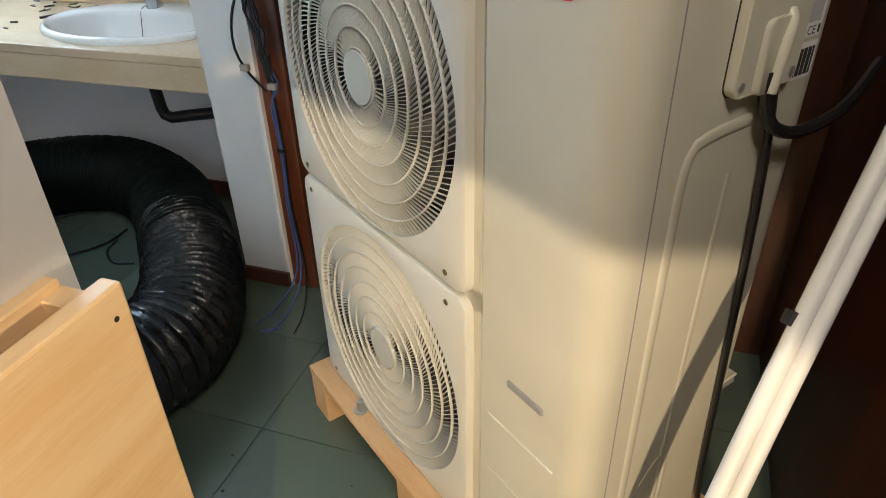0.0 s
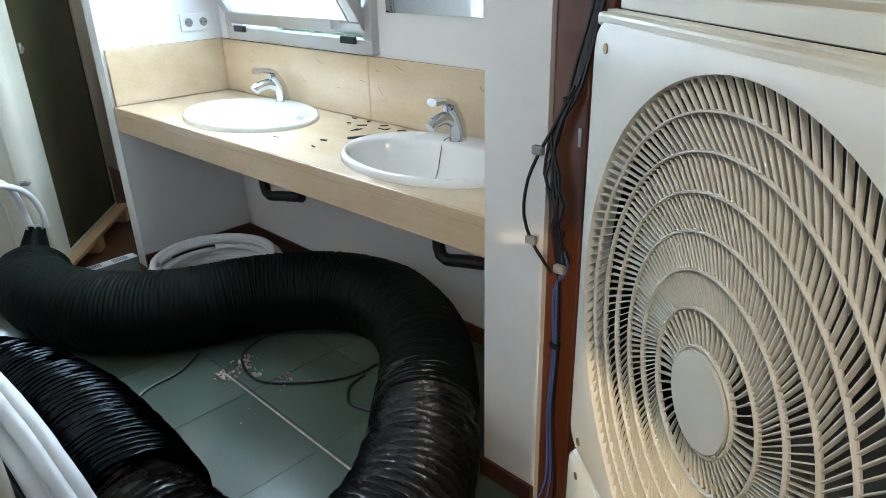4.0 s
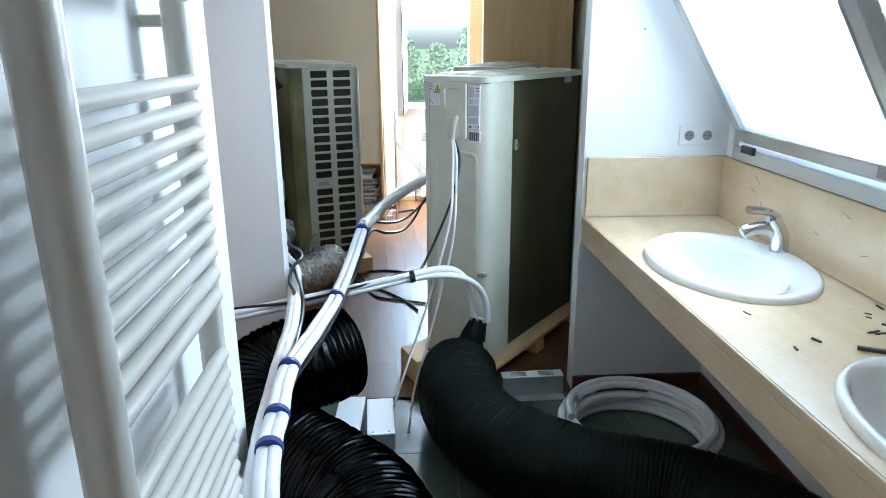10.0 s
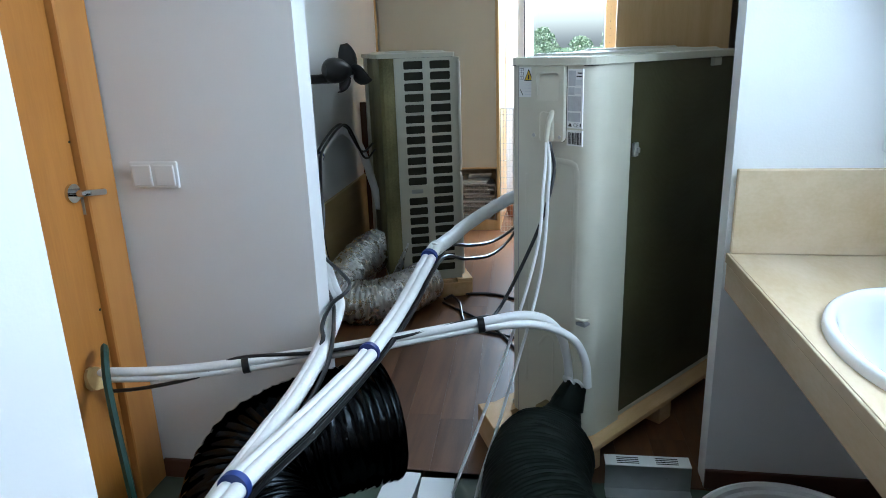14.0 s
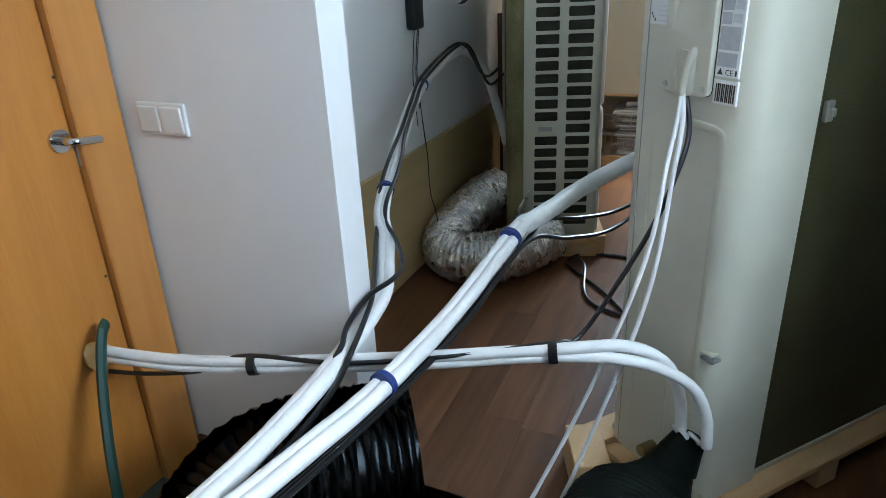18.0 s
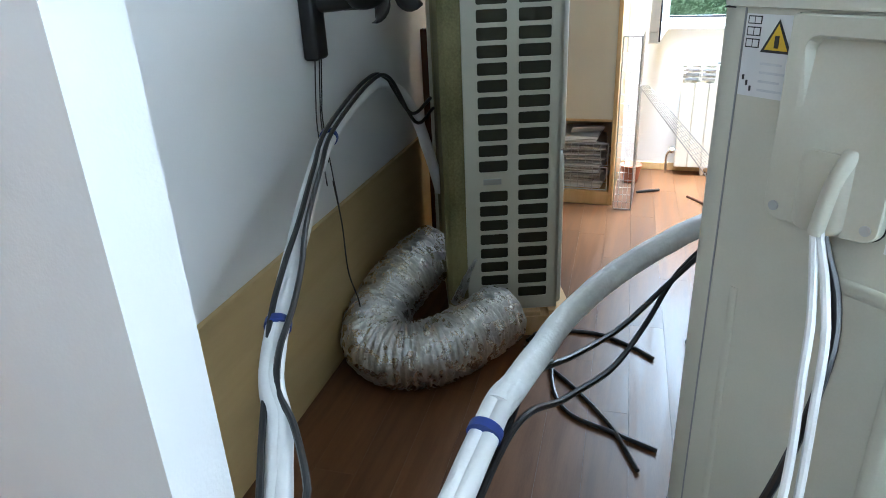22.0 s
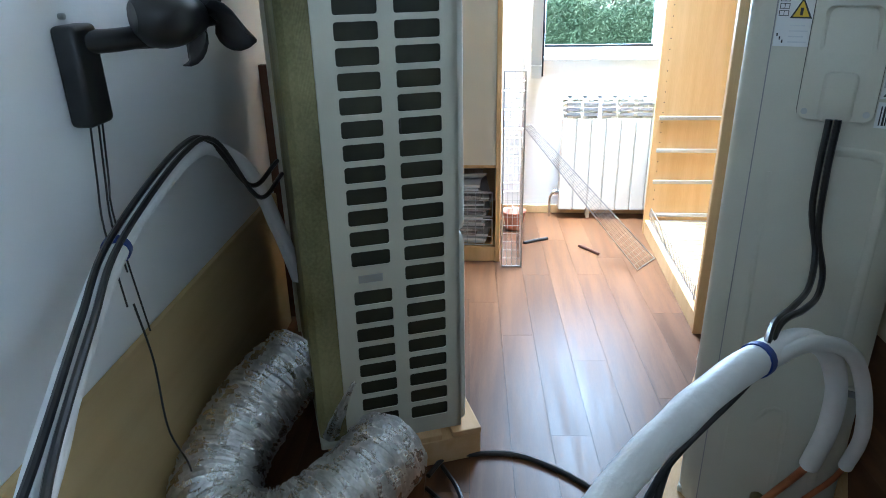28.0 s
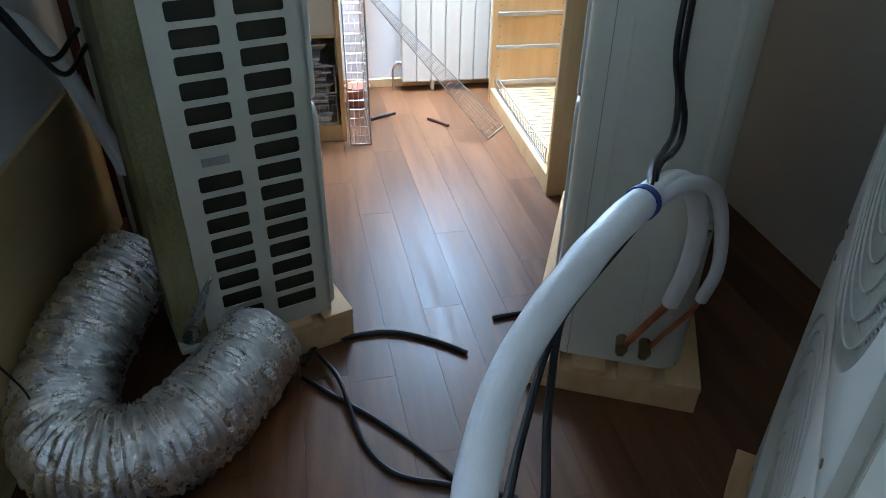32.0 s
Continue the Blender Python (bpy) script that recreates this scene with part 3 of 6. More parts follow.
def fan_grille(parent, cx, cz, R, x0, z0, x1, z1):
    """A square plate with a round fan opening, rings and curved vanes; it lies at y below 0."""
    y = -0.018
    bm = bmesh.new()
    rows = [[], [], [], [], [], []]
    out, loop = [], rounded(x0, z0, x1, z1, 0.03, 6)
    for p, q in zip(loop, loop[1:] + loop[:1]):
        n = max(1, int(math.dist(p, q) / 0.02))
        out += [(p[0] + (q[0] - p[0]) * k / n, p[1] + (q[1] - p[1]) * k / n) for k in range(n)]
    for u, v in out:
        a = math.atan2(v - cz, u - cx)
        mx, mz = (x0 + x1) / 2, (z0 + z1) / 2
        k = lambda e: (mx + (u - mx) * (1 - e), mz + (v - mz) * (1 - e))
        for row, (e, d) in enumerate(((0.0, 0.002), (0.001, y * 0.45), (0.010, y * 0.85), (0.028, y))):
            p = k(e)
            rows[row].append((p[0], d, p[1]))
        rows[4].append((cx + R * math.cos(a), y, cz + R * math.sin(a)))
        rows[5].append((cx + (R - 0.004) * math.cos(a), 0.012, cz + (R - 0.004) * math.sin(a)))
    grid_sheet(bm, rows, close_v=True)
    plate = part("fan_plate", bm, M_AC_LIGHT, parent, smooth=True)
    bm = bmesh.new()
    radii = [0.052, 0.088, 0.124, 0.160, 0.196, 0.232, 0.266]
    for r in radii:
        if r < R:
            add_torus(bm, r, 0.0016, 0.0030)
    def vane(r0, r1, count, swirl):
        for k in range(count):
            a0 = 2 * math.pi * k / count
            pr = []
            for j in range(4):
                f = j / 3
                r = r0 + (r1 - r0) * f
                a = a0 + swirl * (r / R)
                e = Vector((-math.sin(a), 0, math.cos(a)))
                t = e * 0.0006
                c = Vector((r * math.cos(a), 0, r * math.sin(a)))
                back = c - e * min(0.0012, r * 0.008) + Vector((0, 0.0038, 0))
                pr.append([c + t + Vector((0, -0.001, 0)), c - t + Vector((0, -0.001, 0)), back - t, back + t])
            grid_sheet(bm, pr, close_v=True)
    vane(0.046, 0.088, 52, 0.9)
    vane(0.088, R - 0.001, 136, 1.0)
    bmesh.ops.translate(bm, vec=(cx, y + 0.005, cz), verts=bm.verts)
    part("grille", bm, M_AC_LIGHT, plate, "fine ivory rings and curved vanes")
    bm = cyl((cx, y + 0.0, cz), (cx, y + 0.012, cz), 0.048, seg=40)
    part("hub_cap", bm, M_AC_LIGHT, plate, smooth=True)
    for k in range(3):
        a = 2 * math.pi * k / 3 + 0.4
        bm, rows = bmesh.new(), []
        for j in range(6):
            r = 0.05 + (R - 0.07) * j / 5
            w = 0.35 + 0.25 * j / 5
            rows.append([(cx + r * math.cos(a + w * s), 0.075 + 0.05 * s, cz + r * math.sin(a + w * s)) for s in (-1, -0.33, 0.33, 1)])
        grid_sheet(bm, rows)
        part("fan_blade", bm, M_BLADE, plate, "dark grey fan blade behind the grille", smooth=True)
    # a dark disc closes the opening and paints its shade
    part("fan_well", cyl((cx, 0.14, cz), (cx, 0.142, cz), R + 0.01, seg=48), M_WELL_SHADE, plate, "dark disc painted as the shade behind the fan")
    for sx in (x0 + 0.044, x1 - 0.058):
        for sz in (z0 + 0.026, z1 - 0.030):
            part("screw", cyl((sx, y - 0.0015, sz), (sx, y, sz), 0.006, seg=12), M_BRASS, plate)
    return plate


def prism_x(outline, x0, x1):
    """An outline in y and z, thick along x."""
    bm = prism(outline, x0, x1)
    bmesh.ops.transform(bm, matrix=Matrix(((0, 0, 1, 0), (1, 0, 0, 0), (0, 1, 0, 0), (0, 0, 0, 1))), verts=bm.verts)
    return bm


def outdoor_unit(m, label, badge=False, UD=UD, coil=None, seam=0.704):
    ob = thing("outdoor_unit", label, "air conditioner", m, "outdoor units in the rooms")
    # sheet steel wrapped round the front and the service end
    t = 0.012
    xs = UW - 0.20
    bm = bmesh.new()
    prism( rounded(0.0, 0.0, UW, UD, (0.0, 0.055, 0.065, 0.0), 6)[7:21] + [(xs, UD), (xs, UD - 0.03), (UW - 0.10, UD - 0.03), (UW - t, UD - 0.1), (UW - t, 0.07), (UW - 0.07, t), (seam, t), (seam, 0.0)], 0.0, UH - 0.045, bm)
    part("casing", bm, M_AC, ob, smooth=True)
    bm = bmesh.new()
    sf = seam - 0.004
    for b in ((0, 0, 0, sf, t, 0.012), (0, 0, 0.60, sf, t, 0.64), (0, 0, UH - 0.066, sf, t, UH - 0.045), (0, 0, 0.012, 0.02, t, UH - 0.066), (sf - 0.035, 0, 0.012, sf, t, UH - 0.066)):
        add_box(bm, *b)
    part("front_frame", bm, M_AC, ob)
    fan_grille(ob, 0.326, 0.297, 0.294, 0.004, 0.006, seam - 0.024, 0.617)
    fan_grille(ob, 0.326, 0.923, 0.296, 0.004, 0.625, seam - 0.024, 1.238)
    part("base_pan", box(0, 0, 0, UW - 0.02, UD - 0.01, 0.02, 0.004, 1), M_AC, ob)
    bm, rows = bmesh.new(), []
    for e, z in ((0.003, UH - 0.0452), (0.0, UH - 0.044), (0.0, UH - 0.0235), (0.0015, UH - 0.0215), (0.004, UH - 0.0212), (0.050, UH - 0.019)):
        rows.append([(x, y, z) for x, y in rounded(-0.004 + e, 0.014 + e, UW + 0.006 - e, UD + 0.010 - e, (0.012, 0.03, 0.055, 0.02), 6)])
    V = grid_sheet(bm, rows, close_v=True)
    bm.faces.new(V[-1])
    bm.faces.new(V[0][::-1])
    part("top_cap", bm, M_AC, ob)
    part("top_lip", box(0.004, -0.014, UH - 0.062, seam - 0.01, 0.0035, UH - 0.047, 0.004, 2), M_AC, ob)
    # dark sheet that paints the shadow line under the cap
    part("cap_shadow_gap", box(0.02, 0.02, UH - 0.0475, UW - 0.004, UD - 0.01, UH - 0.0455), M_DARK, ob)
    for k in range(3):
        ya, bm, rows = 0.052 + (UD - 0.094) / 3 * k, bmesh.new(), []
        for e, z in ((0.0, UH - 0.021), (0.0, UH - 0.018), (0.009, UH - 0.0115), (0.012, UH - 0.011)):
            rows.append([(x, y, z) for x, y in rounded(0.06 + e, ya + e, UW - 0.05 - e, ya + (UD - 0.094) / 3 - 0.008 - e, 0.014, 4)])
        V = grid_sheet(bm, rows, close_v=True)
        bm.faces.new(V[-1])
        part("rib", bm, M_AC, ob)
    yb0 = min(0.3425, UD - 0.04)
    part("coil", prism([(0.008, yb0), (0.010, max(yb0 + 0.001, UD - 0.05)), (0.018, max(yb0 + 0.004, UD - 0.03)), (0.04, UD - 0.012), (xs - 0.001, UD - 0.012), (xs - 0.001, UD - 0.05), (0.06, UD - 0.05), (0.03, yb0 - 0.001)], 0.02, UH - 0.046), coil or M_COIL, ob, "olive finned coil")
    part("inner_wall", box(seam - 0.032, 0.02, 0.021, seam - 0.024, min(0.355, UD - 0.052), UH - 0.046), M_DARK, ob)
    # louvred end
    bm = bmesh.new()
    nrow, z0, z1 = 21, 0.046, UH - 0.055
    for c in range(2):
        ya, yb, ia, ib = (0.022, 0.170, 0.041, 0.151) if c == 0 else (0.170, 0.311, 0.189, 0.292)
        for k in range(nrow):
            a, b = z0 + (z1 - z0) * k / nrow, z0 + (z1 - z0) * (k + 1) / nrow
            if c == 1 and k == 8:
                grid_sheet(bm, [[(0, ya, a), (0, yb, a)], [(0, ya, b), (0, yb, b)]])
                continue
            perforated(bm, ya, a, yb, b, ia, a + 0.0075, ib, b - 0.0075, 0.007, 0.004, lambda u, v, w: (w, u, v))
    for ya, yb, a, b in ((0, 0.022, 0, UH - 0.046), (0.311, 0.342, 0, UH - 0.046), (0.022, 0.311, 0, z0), (0.022, 0.311, z1, UH - 0.046)):
        grid_sheet(bm, [[(0, ya, a), (0, yb, a)], [(0, ya, b), (0, yb, b)]])
    grid_sheet(bm, [[(0, 0.342, 0), (0.02, 0.342, 0)], [(0, 0.342, UH - 0.046), (0.02, 0.342, UH - 0.046)]])
    part("louvre_panel", bm, M_AC, ob, "slotted end panel")
    # plain sheet behind the slots, its shade painted in
    part("end_coil", box(0.022, 0.013, 0.021, 0.03, 0.340, UH - 0.047), M_END_COIL_SHADE, ob)
    part("name_tab", box(-0.002, 0.212, z0 + (z1 - z0) * 8.3 / nrow, 0, 0.277, z0 + (z1 - z0) * 8.7 / nrow, 0.001, 1), M_STEEL, ob, "small silver tab")
    # service end: cover, labels, pressed lines
    X = UW
    yc = 0.195
    zc, top = 1.134, UH - 0.048
    part("cover_gap", prism_x(rounded(yc - 0.0665, 1.0135, yc + 0.0665, top, (0.018, 0.018, 0.002, 0.002), 4), X - 0.002, X + 0.0012), M_DARK, ob)
    bm = bmesh.new()
    P = rounded(yc - 0.065, 1.015, yc + 0.065, top, (0.017, 0.017, 0.003, 0.003), 5)
    Q = rounded(yc - 0.046, 1.136, yc + 0.046, 1.224, (0.010, 0.010, 0.014, 0.014), 5)
    rows = [[(X, y, z) for y, z in P], [(X + 0.0135, y, z) for y, z in P], [(X + 0.015, yc + (y - yc) * 0.98, zc + (z - zc) * 0.988) for y, z in P], [(X + 0.015, y, z) for y, z in Q]]
    rows.append([(X + 0.0148 - 0.130 * (z - 1.136), yc + (y - yc) * 0.84, 1.180 + (z - 1.180) * 0.90) for y, z in Q])
    V = grid_sheet(bm, rows, close_v=True)
    bm.faces.new(V[-1])
    cover = part("terminal_cover", bm, M_AC, ob, "ivory cover over the cable terminals")
    bm = bmesh.new()
    V = grid_sheet(bm, [[(X + w, yc + u * s, 1.06 + v) for u, v in rounded(-0.03, -0.046, 0.03, 0.046, 0.012, 4)] for w, s in ((0.014, 1.0), (0.018, 0.88), (0.020, 0.7))], close_v=True)
    bm.faces.new(V[-1])
    part("cable_hump", bm, M_AC, cover, smooth=True)
    part("cable_spout", tube([(X + 0.010, yc + 0.022, 1.108), (X + 0.017, yc + 0.020, 1.098), (X + 0.020, yc + 0.012, 1.07), (X + 0.020, yc + 0.004, 1.014)], lambda i, a: 0.009, 14, 0.008), M_AC, cover, smooth=True)
    for s in (-1, 1):
        part("screw", cyl((X + 0.013, yc + 0.052 * s, 1.031), (X + 0.0170, yc + 0.052 * s, 1.031), 0.006, seg=12), M_STEEL, cover)
    lab = part("warning_label", box(X - 0.004, 0.0675, 1.148, X + 0.0012, 0.1285, 1.240), M_LABEL, ob, "white sticker with a yellow warning triangle")
    bm = bmesh.new()
    bm.faces.new([bm.verts.new((X + 0.0018, y, z)) for y, z in ((0.0895, 1.199), (0.1275, 1.199), (0.1085, 1.236))])
    part("triangle", bm, M_INK, lab)
    bm = bmesh.new()
    bm.faces.new([bm.verts.new((X + 0.0024, y, z)) for y, z in ((0.0945, 1.202), (0.1225, 1.202), (0.1085, 1.2305))])
    part("triangle_field", bm, M_YELLOW, lab)
    part("flame", box(X + 0.0024, 0.1060, 1.2045, X + 0.0030, 0.1110, 1.218), M_INK, lab)
    for z0_, z1_ in ((1.203, 1.213), (1.216, 1.226), (1.229, 1.238)):
        pic = part("pictogram", box(X + 0.0012, 0.070, z0_, X + 0.0016, 0.087, z1_), M_INK, lab, "small pictogram of an open book")
        part("page", box(X + 0.0016, 0.0713, z0_ + 0.0012, X + 0.0020, 0.0779, z1_ - 0.0012), M_LABEL, pic)
        part("page", box(X + 0.0016, 0.0791, z0_ + 0.0012, X + 0.0020, 0.0857, z1_ - 0.0012), M_LABEL, pic)
    bm = bmesh.new()
    for k in range(4):
        add_box(bm, X + 0.0012, 0.092, 1.155 + 0.010 * k, X + 0.0018, 0.124 - 0.006 * (k % 2), 1.1575 + 0.010 * k)
    tagged(part("small_print", bm, M_PRINT_PALE, lab), kind="stuff")
    for k in range(3):
        part("hand_mark", box(X + 0.0012, 0.0715 + 0.005 * k, 1.166 - 0.006 * k, X + 0.0018, 0.074 + 0.005 * k, 1.172 - 0.006 * k), M_INK, lab)
    lab = part("rating_label", box(X - 0.004, 0.2635, 1.060, X + 0.0012, 0.320, 1.236), M_LABEL, ob, "white rating plate of small print")
    for k, (y0_, z0_, y1_, z1_) in enumerate(((0.2665, 1.186, 0.293, 1.231), (0.2665, 1.160, 0.290, 1.182), (0.266, 1.112, 0.315, 1.156), (0.266, 1.080, 0.313, 1.107), (0.295, 1.188, 0.316, 1.205), (0.292, 1.163, 0.314, 1.180))):
        part("print_block", box(X + 0.0012, y0_, z0_, X + 0.0016, y1_, z1_), M_PRINT if k < 4 else M_PRINT_PALE, lab, "grey block of print too small to read")
    for z0_, w in ((1.222, 0.017), (1.212, 0.021)):
        part("print_bar", box(X + 0.0012, 0.317 - w, z0_, X + 0.0018, 0.317, z0_ + 0.0035), M_INK, lab)
    bm = bmesh.new()
    bm.faces.new([bm.verts.new((X + 0.0018, y, z)) for y, z in ((0.268, 1.0645), (0.283, 1.0645), (0.2755, 1.0770))])
    part("mark_triangle", bm, M_INK, lab)
    part("bin_mark", box(X + 0.0012, 0.3120, 1.0645, X + 0.0018, 0.3160, 1.075), M_INK, lab)
    txt = bpy.data.curves.new("CE", "FONT")
    txt.body, txt.size, txt.align_x = "CE", 0.016, "CENTER"
    mark = new("mark", txt)
    mark.matrix_basis = Matrix.Translation((X + 0.0016, 0.2975, 1.0640)) @ Euler((radians(90), 0, radians(90))).to_matrix().to_4x4()
    me = bpy.data.meshes.new_from_object(mark)
    bpy.data.objects.remove(mark)
    me.materials.append(M_INK)
    mark = new("mark", me)
    mark.matrix_basis = Matrix.Translation((X + 0.0016, 0.2975, 1.0640)) @ Euler((radians(90), 0, radians(90))).to_matrix().to_4x4()
    mark.parent = lab
    lab = part("bar_label", box(X - 0.004, 0.2635, 1.006, X + 0.0012, 0.322, 1.054), M_LABEL, ob, "white sticker with a bar code")
    bm = bmesh.new()
    for k in range(10):
        add_box(bm, X + 0.0012, 0.2695 + 0.0049 * k, 1.011, X + 0.002, 0.2717 + 0.0049 * k + 0.0012 * (k % 2), 1.047)
    tagged(part("bar_code", bm, M_INK, lab), kind="stuff")
    part("panel_seam", box(X - 0.001, 0.064, 0.0, X + 0.0006, 0.0662, UH - 0.046), M_LABEL_GREY, ob)
    def ridge(pts, r):
        """A pressed line that stands a little proud of the sheet."""
        line = spline([(X, y, z) for y, z in pts], 0.02)
        bm = sweep(bmesh.new(), line, r, 10)
        bmesh.ops.transform(bm, matrix=Matrix.Translation((X, 0, 0)) @ Matrix.Diagonal((0.25, 1, 1, 1)) @ Matrix.Translation((-X, 0, 0)), verts=bm.verts)
        part("pressed_line", bm, M_AC, ob, smooth=True)
    ridge([(0.25, 0.972), (0.145, 0.966), (0.118, 0.94), (0.112, 0.8), (0.112, 0.16)] if badge else [(0.20, 0.955), (0.28, 0.952), (0.298, 0.945), (0.305, 0.92), (0.305, 0.8), (0.305, 0.16)], 0.010)
    ridge([(0.215, 0.90), (0.21, 0.5), (0.21, 0.14)] if badge else [(0.10, 0.90), (0.104, 0.5), (0.104, 0.14)], 0.006)
    ridge([(0.16, 0.30), (0.19, 0.34), (0.22, 0.34), (0.225, 0.30), (0.225, 0.10)], 0.006)
    part("handle_slot", box(X - 0.05, UD - 0.058, 0.415, X - 0.001, UD - 0.012, 0.43, 0.004, 1), M_LABEL_GREY, ob)
    part("handle_lip", box(X - 0.05, UD - 0.060, 0.435, X + 0.001, UD - 0.014, 0.441, 0.002, 1), M_AC, ob)
    part("front_slot", box(0.738, -0.003, 0.493, 0.826, 0.002, 0.510, 0.003, 1), M_LABEL_GREY, ob)
    for zz in (0.385, 0.24):
        part("pressed_step", box(0.69, -0.003, zz, 0.86, 0.001, zz + 0.008, 0.002, 1), M_AC, ob)
    # copper stubs and valves low on the service end
    for y, zz in ((0.20, 0.08), (0.258, 0.08)):
        v = part("valve", cyl((X, y, zz), (X + 0.045, y, zz), 0.016, seg=12), M_BRASS, ob, "brass service valve", smooth=True)
        part("cap_nut", cyl((X + 0.02, y, zz), (X + 0.02, y, zz - 0.035), 0.013, seg=6), M_BRASS, v)
    if badge:
        bm = prism([(x, y) for x, y in rounded(0.697, 1.134, 0.832, 1.238, (0.002, 0.02, 0.02, 0.02), 5)], 0.0, 0.002)
        bmesh.ops.transform(bm, matrix=Matrix(((1, 0, 0, 0), (0, 0, -1, 0), (0, 1, 0, 0), (0, 0, 0, 1))), verts=bm.verts)
        b = part("badge", bm, M_RED, ob, "red brand plate with pale shapes")
        x = 0.706
        for w, h0, h1 in ((0.018, -0.022, 0.015), (0.005, -0.008, 0.024), (0.018, -0.008, 0.015), (0.010, -0.008, 0.026), (0.018, -0.008, 0.015), (0.020, -0.008, 0.015)):
            part("badge_shape", box(x, -0.0045, 1.186 + h0, x + w * 0.9, -0.0018, 1.186 + h1, 0.0012, 1), M_LABEL, b)
            x += w + 0.003
    return ob


def pallet(m, x0, y0, x1, y1, h, label):
    ob = thing("pallet", label, "pallet", m, "wooden bases under the units")
    n = 4
    for k in range(n):
        a = y0 + (y1 - y0 - 0.09) * k / (n - 1)
        part("board", box(x0, a, h - 0.02, x1, a + 0.09, h, 0.002, 1), M_PALLET, ob)
    for x in (x0, (x0 + x1) / 2 - 0.04, x1 - 0.08):
        part("bearer", box(x, y0 + 0.002, 0, x + 0.08, y1 - 0.002, h - 0.0205, 0.002, 1), M_PALLET, ob)
    return ob


PH = 0.09
PH1 = 0.152
U1 = pose(-1.641, 2.459, PH1, 0, 0, -36.4) @ Matrix.Scale(0.95, 4)
X2, Y2 = Vector((0.7815, -0.6239, 0)), Vector((0.6239, 0.7815, 0))
c2 = Vector((-4.605, 2.360, PH)) - UW * X2 - 0.182 * Y2
U2 = pose(*c2, 0, 0, -38.6)
X4, Y4 = Vector((0.917, -0.40, 0)), Vector((0.40, 0.917, 0))
c4 = Vector((-5.82, 2.597, PH)) - UW * X4 - 0.182 * Y4
U4 = pose(*c4, 0, 0, -23.6)
PH3 = 0.106
U3 = pose(-6.139, 1.85, PH3, 0, 0, 200.6)
unit = outdoor_unit(U2, "tall ivory twin-fan outdoor unit with a bare dark coil")
for ob in unit.children:
    if ob.name.split(".")[0] in ("terminal_cover", "cover_gap", "rating_label", "bar_label", "warning_label", "panel_seam", "pressed_line", "valve"):
        ob.location.y -= 0.013
second = tagged(copy_thing(unit, U4), "tall ivory twin-fan outdoor unit with black cables and bent white pipes")
for ob in [c for c in second.children_recursive if c.name.startswith("cable_spout")]:
    bpy.data.objects.remove(ob)
part("clip", box(0.16, UD - 0.0115, UH - 0.075, 0.215, UD + 0.004, UH - 0.047, 0.002, 1), M_AC, unit)
outdoor_unit(U3, "tall ivory outdoor unit with a slotted end panel and olive coil", False, 0.43, M_COIL_DUSTY_LIT)
first = outdoor_unit(U1, "large ivory twin-fan outdoor unit with a red brand plate", True, 0.41, None, 0.668)
for ob in first.children:
    if ob.name.split(".")[0] in ("terminal_cover", "cover_gap", "rating_label", "bar_label", "warning_label"):
        ob.location.y += 0.03
pallet(pose(-1.641, 2.459, 0, 0, 0, -36.4), -0.04, -0.06, 0.92, 0.45, PH1, "raw pine pallet under an outdoor unit")
for u, high in ((U2, PH), (U3, PH3), (U4, PH)):
    pallet(u @ pose(0, 0, -high), -0.03, -0.055, UW + 0.05, UD + 0.05, high, "raw pine pallet under an outdoor unit")


# ---- ducts ----
def duct(name, pts, r, pitch, depth, material, label, crumple=0.0, seg=40, taper=0.0, per=4, wire=False):
    """A flexible hose; with a wire its skin sags between sharp ribs."""
    ob = thing(name, label, "duct")
    line = spline(pts, pitch / per)
    def radius(i, a):
        k = (i % per) / per
        w = r - depth * (math.sin(math.pi * k) ** 0.7 if wire else 0.5 - 0.5 * math.cos(2 * math.pi * k))
        if crumple:
            p = line[min(i, len(line) - 1)]
            w += crumple * noise.noise(Vector((p.x * 28 + math.cos(a) * 3.2, p.y * 28 + math.sin(a) * 3.2, i * 0.35)))
        if taper:
            f = min(1.0, i / (0.24 / (pitch / per)))
            w *= taper + (1 - taper) * f * f * (3 - 2 * f)
        return w
    bm = sweep(bmesh.new(), line, radius, seg, caps=False)
    part("hose", bm, material, ob, smooth=True)
    # a dark disc inside each end paints the shade of the hollow hose
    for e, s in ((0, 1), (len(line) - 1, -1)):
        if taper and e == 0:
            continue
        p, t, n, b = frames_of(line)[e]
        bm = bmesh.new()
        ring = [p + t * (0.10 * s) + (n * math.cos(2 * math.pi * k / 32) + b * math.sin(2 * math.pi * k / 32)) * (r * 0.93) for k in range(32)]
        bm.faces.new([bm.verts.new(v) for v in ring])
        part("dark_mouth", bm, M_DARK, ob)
    return ob


duct("black_flexible_duct", [(-4.475, 2.435, 0.27), (-4.45, 2.415, 0.215), (-4.39, 2.385, 0.172), (-4.28, 2.355, 0.157), (-4.16, 2.34, 0.157), (-4.0, 2.36, 0.155), (-3.78, 2.46, 0.155), (-3.58, 2.68, 0.155), (-3.46, 2.95, 0.155), (-3.28, 3.16, 0.155), (-3.02, 3.25, 0.155),
     (-2.74, 3.16, 0.155), (-2.52, 2.98, 0.155), (-2.38, 2.83, 0.155)], 0.159, 0.016, 0.0022, M_DUCT_MATTE, "long matt black flexible duct winding over green tiles", 0.004, taper=0.3)
